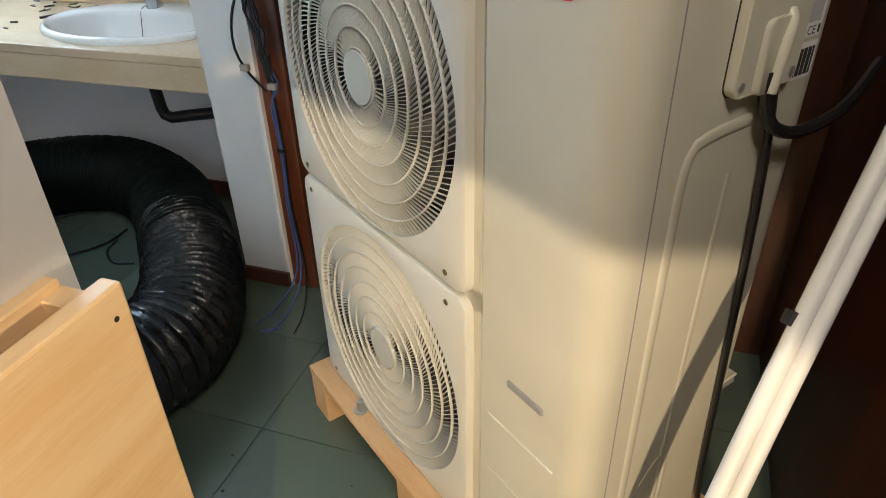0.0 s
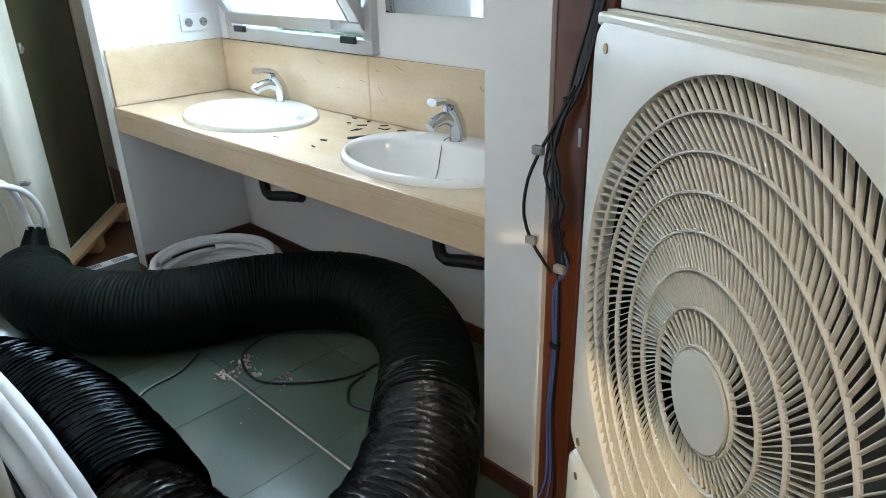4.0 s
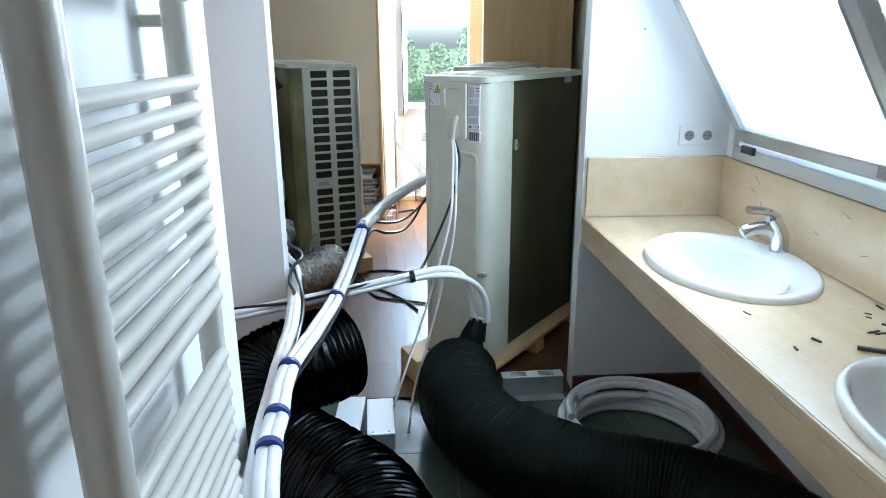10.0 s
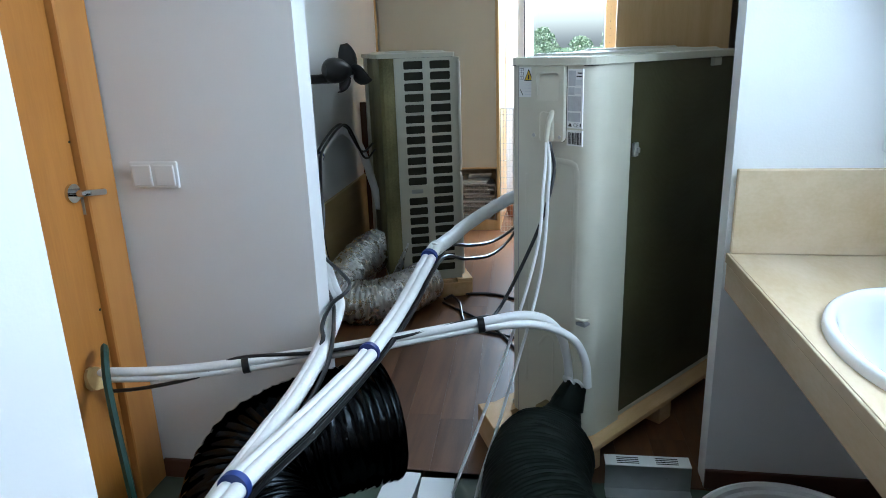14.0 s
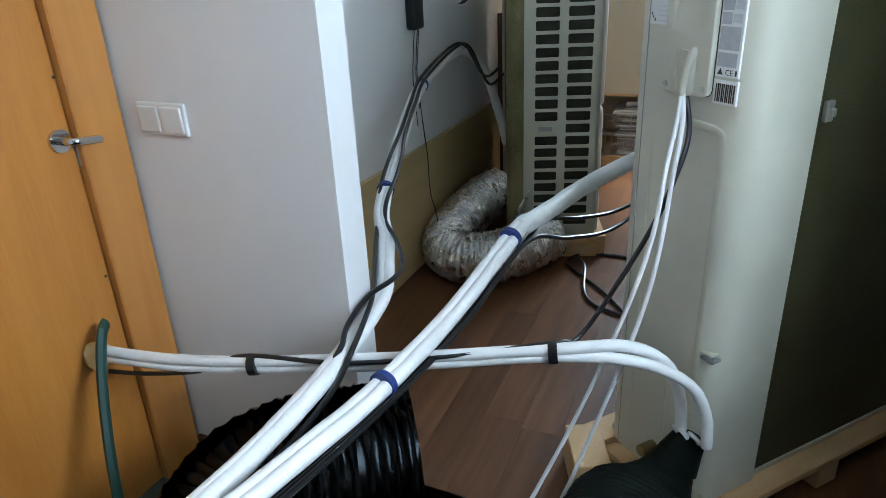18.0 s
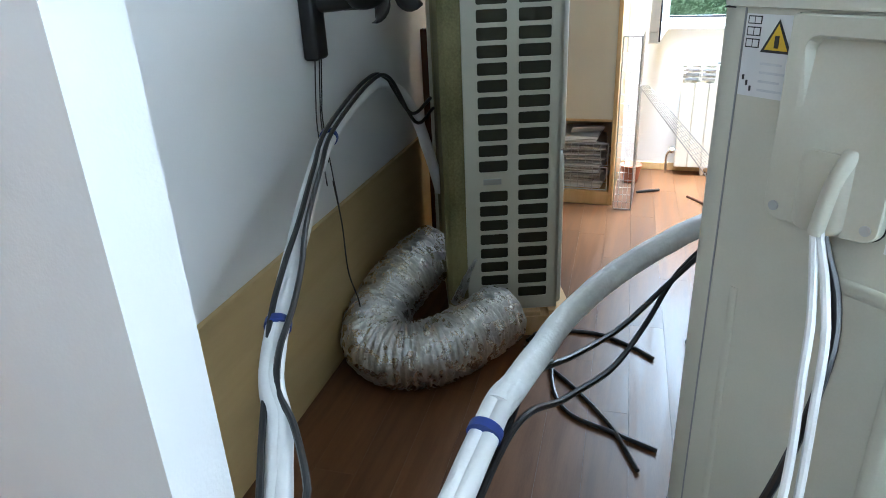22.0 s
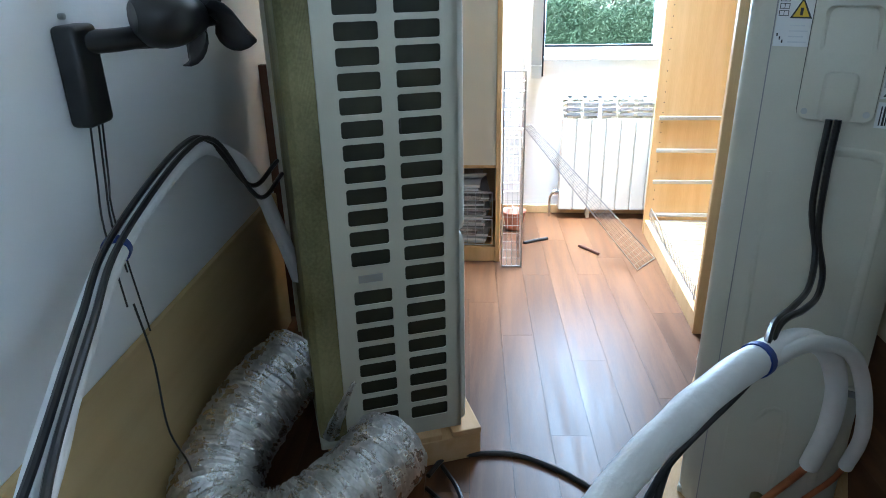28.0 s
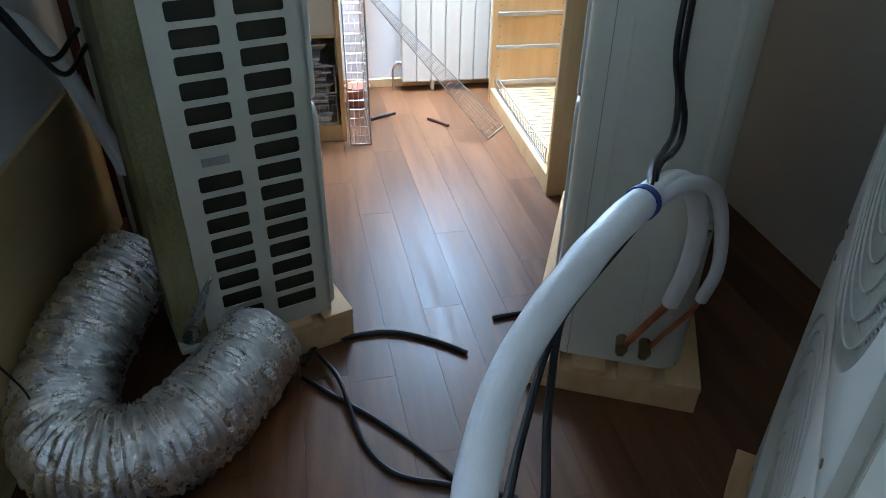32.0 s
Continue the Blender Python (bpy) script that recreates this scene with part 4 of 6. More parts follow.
duct("black_foil_duct", [(-2.46, 2.915, 0.155), (-2.30, 2.74, 0.155), (-2.17, 2.54, 0.155), (-2.135, 2.36, 0.155), (-2.22, 2.20, 0.155), (-2.42, 2.12, 0.155), (-2.75, 2.10, 0.155)], 0.160, 0.026, 0.011, M_DUCT_CRINKLE, "crinkled shiny black duct bent between wall and unit", 0.007, 56, per=6, wire=True)
duct("black_ribbed_duct", [(-2.60, 2.10, 0.18), (-2.8, 2.11, 0.18), (-3.1, 2.10, 0.18), (-3.40, 2.02, 0.18), (-3.58, 1.86, 0.19), (-3.70, 1.70, 0.215), (-3.81, 1.61, 0.265), (-3.93, 1.61, 0.315), (-4.01, 1.69, 0.345), (-4.06, 1.79, 0.358), (-4.135, 1.893, 0.357)],
     0.180, 0.021, 0.0035, M_DUCT_GLOSS, "glossy black ribbed flexible duct with an open end", 0.004, 64, per=5, wire=True)
duct("foil_duct", [(-6.00, 1.655, 0.121), (-5.86, 1.60, 0.121), (-5.70, 1.50, 0.121), (-5.645, 1.38, 0.121), (-5.70, 1.265, 0.125), (-5.84, 1.22, 0.14), (-5.99, 1.235, 0.185), (-6.13, 1.28, 0.23), (-6.24, 1.33, 0.25)],
     0.120, 0.017, 0.007, M_FOIL, "crumpled silver foil duct curled on the laminate", 0.007, 64, per=5)


# ---- pipes and cables ----
def pipe(name, pts, r, material, label, strands=((0, 0),), ties=(), tie_mat=None, seg=12):
    ob = thing(name, label, "pipe")
    line = spline(pts, 0.016)
    for s in strands:
        wrap = (lambda i, a: r * (1 + 0.10 * noise.noise(Vector((line[i].x * 14 + math.cos(a), line[i].y * 14 + math.sin(a), line[i].z * 14))))) if material is M_INSUL else r
        part("tube", sweep(bmesh.new(), line, wrap, seg, True, s), material, ob, smooth=True)
    fr = frames_of(line)
    for f in ties:
        i = int(f * (len(fr) - 2))
        p, t, n, b = fr[i]
        bm = bmesh.new()
        R = r + max(math.hypot(*s) for s in strands) + 0.003
        sweep(bm, [p - t * 0.008, p, p + t * 0.008], R, 20)
        part("tape", bm, tie_mat or M_TIE, ob, "band of blue tape", smooth=True)
    return ob


PAIR = ((0, 0.0105), (0, -0.0105))
pipe("insulated_pipe_pair", [(-1.95, 1.95, 0.45), (-2.5, 1.92, 0.64), (-2.945, 1.862, 0.688), (-3.1, 1.850, 0.682), (-3.358, 1.835, 0.673), (-3.7, 1.86, 0.635), (-4.034, 1.887, 0.61), (-4.35, 1.915, 0.63), (-4.68, 1.954, 0.708), (-4.76, 1.97, 0.712)],
     0.016, M_INSUL, "pair of white insulated pipes bound with blue tape", PAIR, (0.37, 0.42, 0.51, 0.75, 0.965))
ob = pipe("wrapped_pipe", [(-4.70, 1.957, 0.706), (-4.857, 1.988, 0.704), (-5.024, 2.028, 0.712), (-5.175, 2.11, 0.742), (-5.299, 2.231, 0.786), (-5.37, 2.31, 0.806), (-5.427, 2.374, 0.806), (-5.49, 2.43, 0.79)], 0.026, M_INSUL, "thick white wrapped pipe that arches to an outdoor unit", ((0, 0),), (0.93,), None, 16)
part("branch", tube([(-5.42, 2.365, 0.806), (-5.52, 2.47, 0.79), (-5.61, 2.57, 0.72), (-5.67, 2.64, 0.60), (-5.70, 2.66, 0.47), (-5.735, 2.66, 0.345)], 0.021, 14), M_INSUL, ob, smooth=True)
part("branch", tube([(-5.42, 2.38, 0.806), (-5.52, 2.50, 0.785), (-5.61, 2.62, 0.71), (-5.66, 2.69, 0.59), (-5.68, 2.72, 0.47), (-5.71, 2.722, 0.366)], 0.015, 12), M_INSUL, ob, smooth=True)
part("copper_end", tube([(-5.73, 2.66, 0.355), (-5.76, 2.65, 0.29), (-5.78, 2.62, 0.22), (-5.795, 2.60, 0.17)], 0.0095, 10), M_COPPER, ob, "bare copper pipe end", smooth=True)
part("copper_end", tube([(-5.708, 2.722, 0.375), (-5.73, 2.715, 0.31), (-5.755, 2.68, 0.23), (-5.77, 2.655, 0.175)], 0.0065, 10), M_COPPER, ob, "bare copper pipe end", smooth=True)
pipe("insulated_pipe_pair", [(-1.95, 1.915, 0.40), (-2.5, 1.895, 0.60), (-2.945, 1.835, 0.65), (-3.358, 1.80, 0.64), (-3.8, 1.765, 0.60), (-4.03, 1.738, 0.583), (-4.19, 1.715, 0.58), (-4.33, 1.698, 0.592), (-4.43, 1.674, 0.603), (-4.55, 1.614, 0.62), (-4.642, 1.566, 0.645), (-4.746, 1.50, 0.70), (-5.1, 1.38, 0.80), (-5.575, 1.231, 0.897),
     (-5.95, 1.19, 0.965), (-6.13, 1.20, 0.965), (-6.28, 1.24, 0.85), (-6.38, 1.28, 0.6), (-6.42, 1.30, 0.45)], 0.019, M_INSUL, "pair of white insulated pipes that climbs the bedroom wall", ((0, 0.006), (0, -0.006)), (0.605, 0.77))
ob = thing("insulated_pipe_pair", "pair of white insulated pipes from a hole in the door", "pipe")
run = [(-4.022, 1.03, 0.510), (-4.058, 1.27, 0.511), (-4.109, 1.494, 0.525), (-4.21, 1.87, 0.562), (-4.305, 2.17, 0.594)]
part("tube", tube([(x, y, z + 0.009) for x, y, z in run] + [(-4.375, 2.315, 0.60), (-4.435, 2.395, 0.53), (-4.462, 2.425, 0.43), (-4.468, 2.435, 0.345)], 0.0140, 14), M_INSUL, ob, smooth=True)
part("tube", tube([(x, y, z - 0.010) for x, y, z in run] + [(-4.36, 2.335, 0.575), (-4.415, 2.44, 0.51), (-4.44, 2.485, 0.42), (-4.45, 2.495, 0.325)], 0.0130, 14), M_INSUL, ob, smooth=True)
for p, q in (((-4.105, 1.484, 0.524), (-4.112, 1.504, 0.526)), ((-4.302, 2.155, 0.592), (-4.308, 2.175, 0.594))):
    part("tape", tube([p, q], 0.0255, 20, 0.01), M_CABLE_B, ob, "band of black tape", smooth=True)


# ---- towel radiator ----
rad = thing("towel_radiator", "white tubular towel radiator on the wall", "radiator")
for x in (-2.36, -2.785):
    part("upright", cyl((x, 1.826 if x < -2.5 else 1.838, 0.25), (x, 1.826 if x < -2.5 else 1.838, 1.70), 0.020 if x < -2.5 else 0.026, seg=20), M_ENAMEL, rad, smooth=True)
for z in [1.009 - 0.0345 * k for k in range(10)] + [1.11 + 0.0362 * k for k in range(10)] + [0.58 - 0.0345 * k for k in range(8)] + [1.555 + 0.0362 * k for k in range(3)]:
    bm = cyl((-2.365, 1.850, z), (-2.750, 1.850, z), 0.0118, seg=14)
    add_cyl(bm, (-2.750, 1.850, z), (-2.757, 1.850, z), 0.0118, 0.007, seg=14)
    part("rail", bm, M_ENAMEL, rad, smooth=True)
for x in (-2.36, -2.785):
    for zz in (0.4, 1.52):
        part("bracket", cyl((x, 1.776, zz), (x, 1.81, zz), 0.009), M_ENAMEL, rad)


# ---- orange door ----
door = thing("door_1", "closed orange varnished wooden door with a hole for pipes", "door", kind="structure")
part("leaf", box(-4.128, 1.0, 0.01, -3.42, 1.04, 2.06, 0.003, 1), M_DOOR, door)
part("frame", box(-4.264, 0.985, 0, -4.132, 1.062, 2.12, 0.004, 1), M_DOOR_FRAME, door)
part("frame", box(-3.418, 0.985, 0, -3.36, 1.062, 2.12, 0.004, 1), M_DOOR_FRAME, door)
part("frame", box(-4.131, 0.985, 2.062, -3.419, 1.062, 2.12, 0.004, 1), M_DOOR_FRAME, door)
knob = part("handle", tube([(-4.092, 1.042, 1.04), (-4.092, 1.078, 1.04), (-4.10, 1.088, 1.04), (-4.125, 1.090, 1.036), (-4.165, 1.088, 1.030)], 0.010, 12, 0.01), M_CHROME, door, "chrome lever handle on a round rose", smooth=True)
part("rose", cyl((-4.092, 1.040, 1.04), (-4.092, 1.050, 1.04), 0.027, seg=24), M_CHROME, knob, smooth=True)
for x, zz in ((-4.122, 1.18), (-4.118, 0.68)):
    part("pin_hole", cyl((x, 1.0395, zz), (x, 1.0415, zz), 0.004, seg=8), M_DARK, door)
part("latch_plate", box(-4.131, 1.030, 0.97, -4.129, 1.045, 1.03), M_STEEL, door)
part("pipe_hole_foam", tube([(-4.03, 1.04, 0.50), (-4.025, 1.065, 0.505), (-4.015, 1.078, 0.51)], lambda i, a: 0.034 + 0.004 * math.sin(3 * a), 12, 0.01), M_FOAM, door, "yellow sealing foam round the pipes", smooth=True)
strap = tagged(part("green_strap", tube([(-4.05, 1.085, 0.585), (-4.02, 1.105, 0.575), (-3.985, 1.125, 0.52), (-3.93, 1.17, 0.43), (-3.875, 1.22, 0.31), (-3.84, 1.255, 0.16), (-3.83, 1.27, 0.02)], lambda i, a: 0.020 * (1 - 0.45 * abs(math.sin(a))), 10), M_GREEN), "dark green strap looped over the pipes by the door", "strap")


# ---- bedroom ----
ward = thing("open_wardrobe", "open birch wardrobe frame without doors, empty but for a wire basket", "wardrobe")
part("side_panel", box(-6.935, 2.735, 0, -6.91, 3.40, 2.36, 0.002, 1), M_BIRCH, ward)
part("side_panel", box(-8.025, 2.735, 0, -8.0, 3.40, 2.36, 0.002, 1), M_BIRCH, ward)
part("back_panel", box(-8.0, 3.385, 0.0, -6.935, 3.40, 2.36), M_BIRCH, ward)
part("floor_panel", box(-8.0, 2.74, 0.0, -6.935, 3.385, 0.08, 0.002, 1), M_BIRCH, ward)

cab = thing("tall_cabinet", "tall cream cabinet with an open bottom shelf of magazines", "cabinet")
part("side_panel", box(-8.31, 1.93, 0, -7.585, 1.953, 2.36, 0.002, 1), M_BIRCH, cab)
part("panel", box(-8.31, 1.05, 0.50, -7.595, 1.93, 2.36, 0.002, 1), M_CREAM, cab)
part("plinth", box(-8.31, 1.05, 0.0, -7.59, 1.93, 0.08, 0.002, 1), M_BIRCH, cab)

bedrad = thing("panel_radiator", "cream sectional radiator under the window", "radiator")
for k in range(7):
    a = 2.288 + 0.081 * k
    sec = part("section", box(-8.30, a, 0.055, -8.22, a + 0.0775, 0.590, 0.006, 2), M_RADIATOR, bedrad)
    part("neck", box(-8.30, a + 0.022, 0.585, -8.221, a + 0.0555, 0.700, 0.004, 1), M_RADIATOR, sec)
    for zz in (0.612, 0.640, 0.668, 0.690):
        part("slat", box(-8.295, a, zz, -8.224, a + 0.0775, zz + 0.010, 0.002, 1), M_RADIATOR, sec)
part("core", box(-8.298, 2.295, 0.07, -8.236, 2.845, 0.685), M_RADIATOR, bedrad)

board = tagged(part("leaning_board", box(-2.55, 0.003, 0, 0.0, 0.022, 0.575, 0.002, 1, SOUTH), M_OAK_BOARD), "long yellowish wooden board along the foot of the wall", "board")


# ---- floor pieces ----
def tiles():
    px, py, x_ref, y_ref = 0.432, 0.362, -1.809, 2.314
    bm = box(-px / 2 + 0.0012, -py / 2 + 0.0012, -0.012, px / 2 - 0.0012, py / 2 - 0.0012, 0.0)
    me = bpy.data.meshes.new("tile")
    bm.to_mesh(me)
    bm.free()
    me.materials.append(M_TILE)
    for i in range(-8, 8):
        for j in range(-9, 5):
            x, y = x_ref + (i + 0.5) * px, y_ref + (j + 0.5) * py
            if -4.40 < x < -0.2 and -0.5 < y < 3.6:
                t = new("tile", me)
                t.parent = floor
                t.location = (x, y, 0)


def planks():
    w, L = 0.13, 1.2
    rnd = random.Random(3)
    me = bpy.data.meshes.new("plank")
    bm = box(0.0003, 0.0003, -0.012, L - 0.0003, w - 0.0003, 0.0)
    bm.to_mesh(me)
    bm.free()
    me.materials.append(M_PLANK)
    turn = pose(-4.30, 0.80, 0, 0, 0, 3.0)
    for j in range(23):
        x = -4.9 - rnd.random() * L
        while x < 0.0:
            t = new("plank", me)
            t.parent = floor_wood
            t.matrix_basis = turn @ Matrix.Translation((x, j * w, 0)) @ Matrix.Diagonal((min(1.0, -x / L), 1, 1, 1))
            x += L




# ---- windows ----
def bar_frame(parent, name, m, w, h, b, d, material):
    """Four bars round an opening of w by h; local x along, z up, depth d in y."""
    for bx in ((0, 0, 0, w, d, b), (0, 0, h - b, w, d, h), (0, 0, b + 0.0005, b, d, h - b - 0.0005), (w - b, 0, b + 0.0005, w, d, h - b - 0.0005)):
        part(name, box(*bx, bevel=0.004, seg=2, m=m), material, parent)


win = thing("window_1", "grey aluminium window tilted into the room", "window", kind="structure")
bar_frame(win, "window_frame", pose(WX0 - 0.005, 3.425, WZ0 - 0.005), WX1 - WX0 + 0.01, WZ1 - WZ0 + 0.01, 0.052, 0.06, M_ALU)
tilt = pose(WX0 + 0.035, 3.432, WZ0 + 0.062, 31.5, 0, 0)
bar_frame(win, "sash_bar", tilt, WX1 - WX0 - 0.07, 1.12, 0.058, 0.045, M_ALU)
pane = part("pane", box(0.055, 0.018, 0.055, WX1 - WX0 - 0.125, 0.026, 1.065, m=tilt), M_FROST, win, "frosted white glass")
pane.visible_shadow = False
bar_frame(win, "glazing_bead", tilt @ pose(0.058, -0.004, 0.058), WX1 - WX0 - 0.186, 1.004, 0.010, 0.010, M_ALU)
part("seal", box(0.004, 0.046, 0.004, WX1 - WX0 - 0.074, 0.050, 0.016, m=tilt), M_BLACK_PLASTIC, win)
for x in (WX0 + 0.13, WX1 - 0.13):
    part("hinge", box(x - 0.045, 3.412, WZ0 + 0.030, x + 0.045, 3.428, WZ0 + 0.058, 0.003, 1), M_BLACK_PLASTIC, win, "black hinge")
part("sticker", box(WX1 - 0.20, 3.394, WZ0 + 0.082, WX1 - 0.14, 3.3945, WZ0 + 0.115, m=None), M_PAPER, win, "torn paper sticker")
part("window_sill", box(WX0, 3.49, WZ0 - 0.02, WX1, 3.74, WZ0 - 0.001, 0.003, 1), M_ALU, win)

win2 = thing("window_2", "tall bedroom window with one casement swung open", "window", kind="structure")
m = pose(BX + 0.005, BY0 - 0.005, BZ0 - 0.005, 0, 0, 90)
bar_frame(win2, "window_frame", m, BY1 - BY0 + 0.01, BZ1 - BZ0 + 0.01, 0.045, 0.06, M_WHITE_GLOSS)
part("seal", box(BX - 0.02, BY0 + 0.04, BZ0 + 0.041, BX + 0.002, BY1 - 0.04, BZ0 + 0.052), M_BLACK_PLASTIC, win2, "black rubber seal")
leaf = pose(BX + 0.02, BY0 - 0.012, 0.89, 0, 0, -4)
bar_frame(win2, "casement_bar", leaf, 0.62, 1.24, 0.06, 0.05, M_WHITE_GLOSS)
pane = part("pane", box(0.055, 0.02, 0.055, 0.565, 0.028, 1.185, m=leaf), M_GLASS, win2)
pane.visible_shadow = False
part("seal", box(0.60, 0.050, 0.01, 0.618, 0.058, 1.23, m=leaf), M_BLACK_PLASTIC, win2, "black rubber seal")
part("window_sill", box(BX - 0.22, BY0, BZ0 - 0.025, BX + 0.03, BY1, BZ0 - 0.006, 0.004, 1), M_WHITE_GLOSS, win2)

# unseen roof opening, made up to house the added lamp above
added_skylight = thing("window_3", "unseen square roof opening added to brighten the bedroom", "window", kind="structure")
for b in ((-8.20, 2.0, H + 0.152, -7.50, 2.04, H + 0.68), (-8.20, 2.66, H + 0.152, -7.50, 2.70, H + 0.68), (-8.20, 2.04, H + 0.152, -8.16, 2.66, H + 0.68), (-7.54, 2.04, H + 0.152, -7.50, 2.66, H + 0.68)):
    part("window_frame", box(*b), M_WHITE_GLOSS, added_skylight)

mirror = thing("wall_mirror", "large frameless wall mirror over the marble vanity", "mirror")
part("glass", box(-3.17, 3.448, 1.208, -2.36, 3.454, 2.03, 0.002, 1), M_MIRROR, mirror)
part("backing", box(-3.165, 3.4545, 1.213, -2.365, 3.46, 2.025), M_DARK, mirror)

sock = thing("double_socket", "white double wall socket over the backsplash", "socket", pose(-4.42, 3.33, 1.13))
part("frame", box(0, -0.078, -0.040, 0.010, 0.078, 0.040, 0.004, 2), M_WHITE_GLOSS, sock)
for y in (-0.037, 0.037):
    s = part("outlet", cyl((0.008, y, 0), (0.0112, y, 0), 0.028, seg=28), M_WHITE_GLOSS, sock)
    # no recess here: the well's shade is a grey disc
    part("well", cyl((0.0108, y, 0), (0.0118, y, 0), 0.020, seg=24), M_LABEL_GREY, s, "grey disc painted as the shade in the socket well")
    for dz in (-0.0095, 0.0095):
        part("pin_hole", cyl((0.0115, y + dz, 0), (0.0125, y + dz, 0), 0.0028, seg=8), M_DARK, s)
switch = thing("light_switch", "white double rocker light switch", "switch", pose(-4.274, 1.19, 1.06))
part("frame", box(0, -0.078, -0.040, 0.010, 0.078, 0.040, 0.004, 2), M_WHITE_GLOSS, switch)
for y in (-0.037, 0.037):
    part("rocker", box(0.009, y - 0.032, -0.032, 0.015, y + 0.032, 0.032, 0.003, 2, pose(0, 0, 0, 0, 3, 0)), M_WHITE_GLOSS, switch)
tagged(part("picture_nail", cyl((-4.421, 3.08, 1.54), (-4.41, 3.08, 1.54), 0.004, seg=8), M_STEEL), "small nail in the white wall", "nail")


# ---- hall ----
panel = thing("beech_panel", "light beech board with a grooved top edge against the wall", "board")
part("front_board", box(-1.510, 0.75, 0.0, -1.480, 1.752, 0.945, 0.004, 2), M_BEECH, panel)
part("back_board", box(-1.579, 0.75, 0.0, -1.556, 1.735, 0.945, 0.003, 1), M_BEECH, panel)
part("end_block", box(-1.5555, 1.70, 0.0, -1.5105, 1.735, 0.935, 0.002, 1), M_BEECH, panel)
part("groove_floor", box(-1.5555, 0.75, 0.0, -1.5105, 1.6995, 0.905), M_DARKWOOD, panel)
part("screw_hole", cyl((-1.4803, 1.728, 0.905), (-1.4793, 1.728, 0.905), 0.004, seg=8), M_DARK, panel)

casing = thing("door_frame", "red-brown varnished door frame beside the white wall end", "door frame", kind="structure")
part("casing", box(-2.056, 2.94, 0, -1.965, 3.018, 2.3, 0.006, 2), M_MAHOG, casing)
part("stop", box(-1.963, 2.965, 0, -1.935, 3.018, 2.3, 0.004, 1), M_MAHOG, casing)
part("strike", box(-1.985, 2.9365, 1.02, -1.977, 2.9395, 1.06), M_STEEL, casing)

for k, (off, r) in enumerate(((0.010, 0.0115), (0.031, 0.0105))):
    hp = thing("white_hall_pipe", "white plastic pipe running down past the panelling", "pipe", group="pipes beside the first unit")
    part("tube", tube([(-0.476 + off, 2.48, 1.70), (-0.57 + off, 2.29, 1.385), (-0.67 + off, 2.09, 1.064), (-0.783 + off, 1.863, 0.694), (-0.83 + off, 1.77, 0.40), (-0.82 + off, 1.73, 0.16), (-0.80 + off, 1.72, 0.004)], r, 14), M_CABLE_W, hp, smooth=True)
    if k == 0:
        part("band", sweep(bmesh.new(), spline([(-0.7217, 1.986, 0.895), (-0.7263, 1.977, 0.88)], 0.005), r + 0.001, 14), M_DARK, hp, "dark marking band")


def cable(name, pts, r, material, label, parent=None, seg=8):
    if parent:
        return part(name, tube(pts, r, seg, 0.02), material, parent, label, smooth=True)
    return tagged(part(name, tube(pts, r, seg, 0.02), material, smooth=True), label, "cable")


at1 = lambda x, y, zz: U1 @ Vector((UW + x, y, zz))
cable("black_cable", [at1(0.014, 0.225, 1.04), at1(0.018, 0.23, 1.0), at1(0.024, 0.25, 0.965), at1(0.03, 0.31, 0.945), at1(0.03, 0.42, 0.955), at1(0.0, 0.56, 0.985)], 0.0085, M_CABLE_B, "black cable leaving the terminal cover")
cable("black_cable", [at1(0.012, 0.24, 1.04), at1(0.014, 0.26, 0.97), at1(0.012, 0.29, 0.80), at1(0.010, 0.32, 0.50), at1(0.010, 0.345, 0.20), at1(0.03, 0.37, -0.08)], 0.0055, M_CABLE_B, "black cable down the end of the unit")
# wiring on the door frame
bundle = thing("wire_bundle", "tangle of black and blue wires taped to the door frame", "cable")
rnd = random.Random(11)
for k in range(6):
    o = [rnd.uniform(-0.012, 0.012) for _ in range(9)]
    pts = [(-1.90 + o[0], 2.925, 1.62), (-1.935 + o[1], 2.922, 1.36 + o[2]), (-1.985 + o[1], 2.918, 1.15 + o[4]), (-2.022 + o[5] * 1.2, 2.915 + o[0] * 0.6, 1.05), (-2.030 + o[3] * 1.8, 2.915, 0.95), (-2.000 + o[6] * 2.0, 2.912, 0.89), (-2.016 + o[7], 2.915, 0.83), (-1.998 + o[8], 2.918, 0.74)]
    part("wire", tube(pts, 0.0038, 6), M_CABLE_B, bundle, smooth=True)
part("wire", tube([(-1.985, 2.915, 1.15), (-2.03, 2.912, 1.06), (-2.063, 2.91, 1.0), (-2.092, 2.908, 0.93), (-2.100, 2.908, 0.85), (-2.078, 2.91, 0.79), (-2.05, 2.912, 0.755), (-2.018, 2.914, 0.722)], 0.0042, 6), M_CABLE_B, bundle, smooth=True)
for k in range(3):
    o = 0.008 * (k - 1)
    part("blue_wire", tube([(-2.012 + o * 2, 2.92, 0.83), (-1.995 - o * 2, 2.918, 0.75), (-2.008 + o, 2.92, 0.68), (-2.005 + o * 0.8, 2.922, 0.52), (-2.012 + o, 2.922, 0.34), (-1.998 + o * 2, 2.912, 0.1), (-1.99 + o * 6, 2.80, 0.012), (-1.99 + o * 9, 2.69, 0.008)], 0.0032, 6),
         M_CABLE_BLUE if k < 2 else M_CABLE_B, bundle, smooth=True)
for x, zz in ((-2.065, 1.005), (-2.077, 0.792), (-1.995, 0.743)):
    part("connector", box(x - 0.014, 2.900, zz - 0.010, x + 0.014, 2.916, zz + 0.010, 0.003, 1), M_LABEL_GREY, bundle, "grey clip")
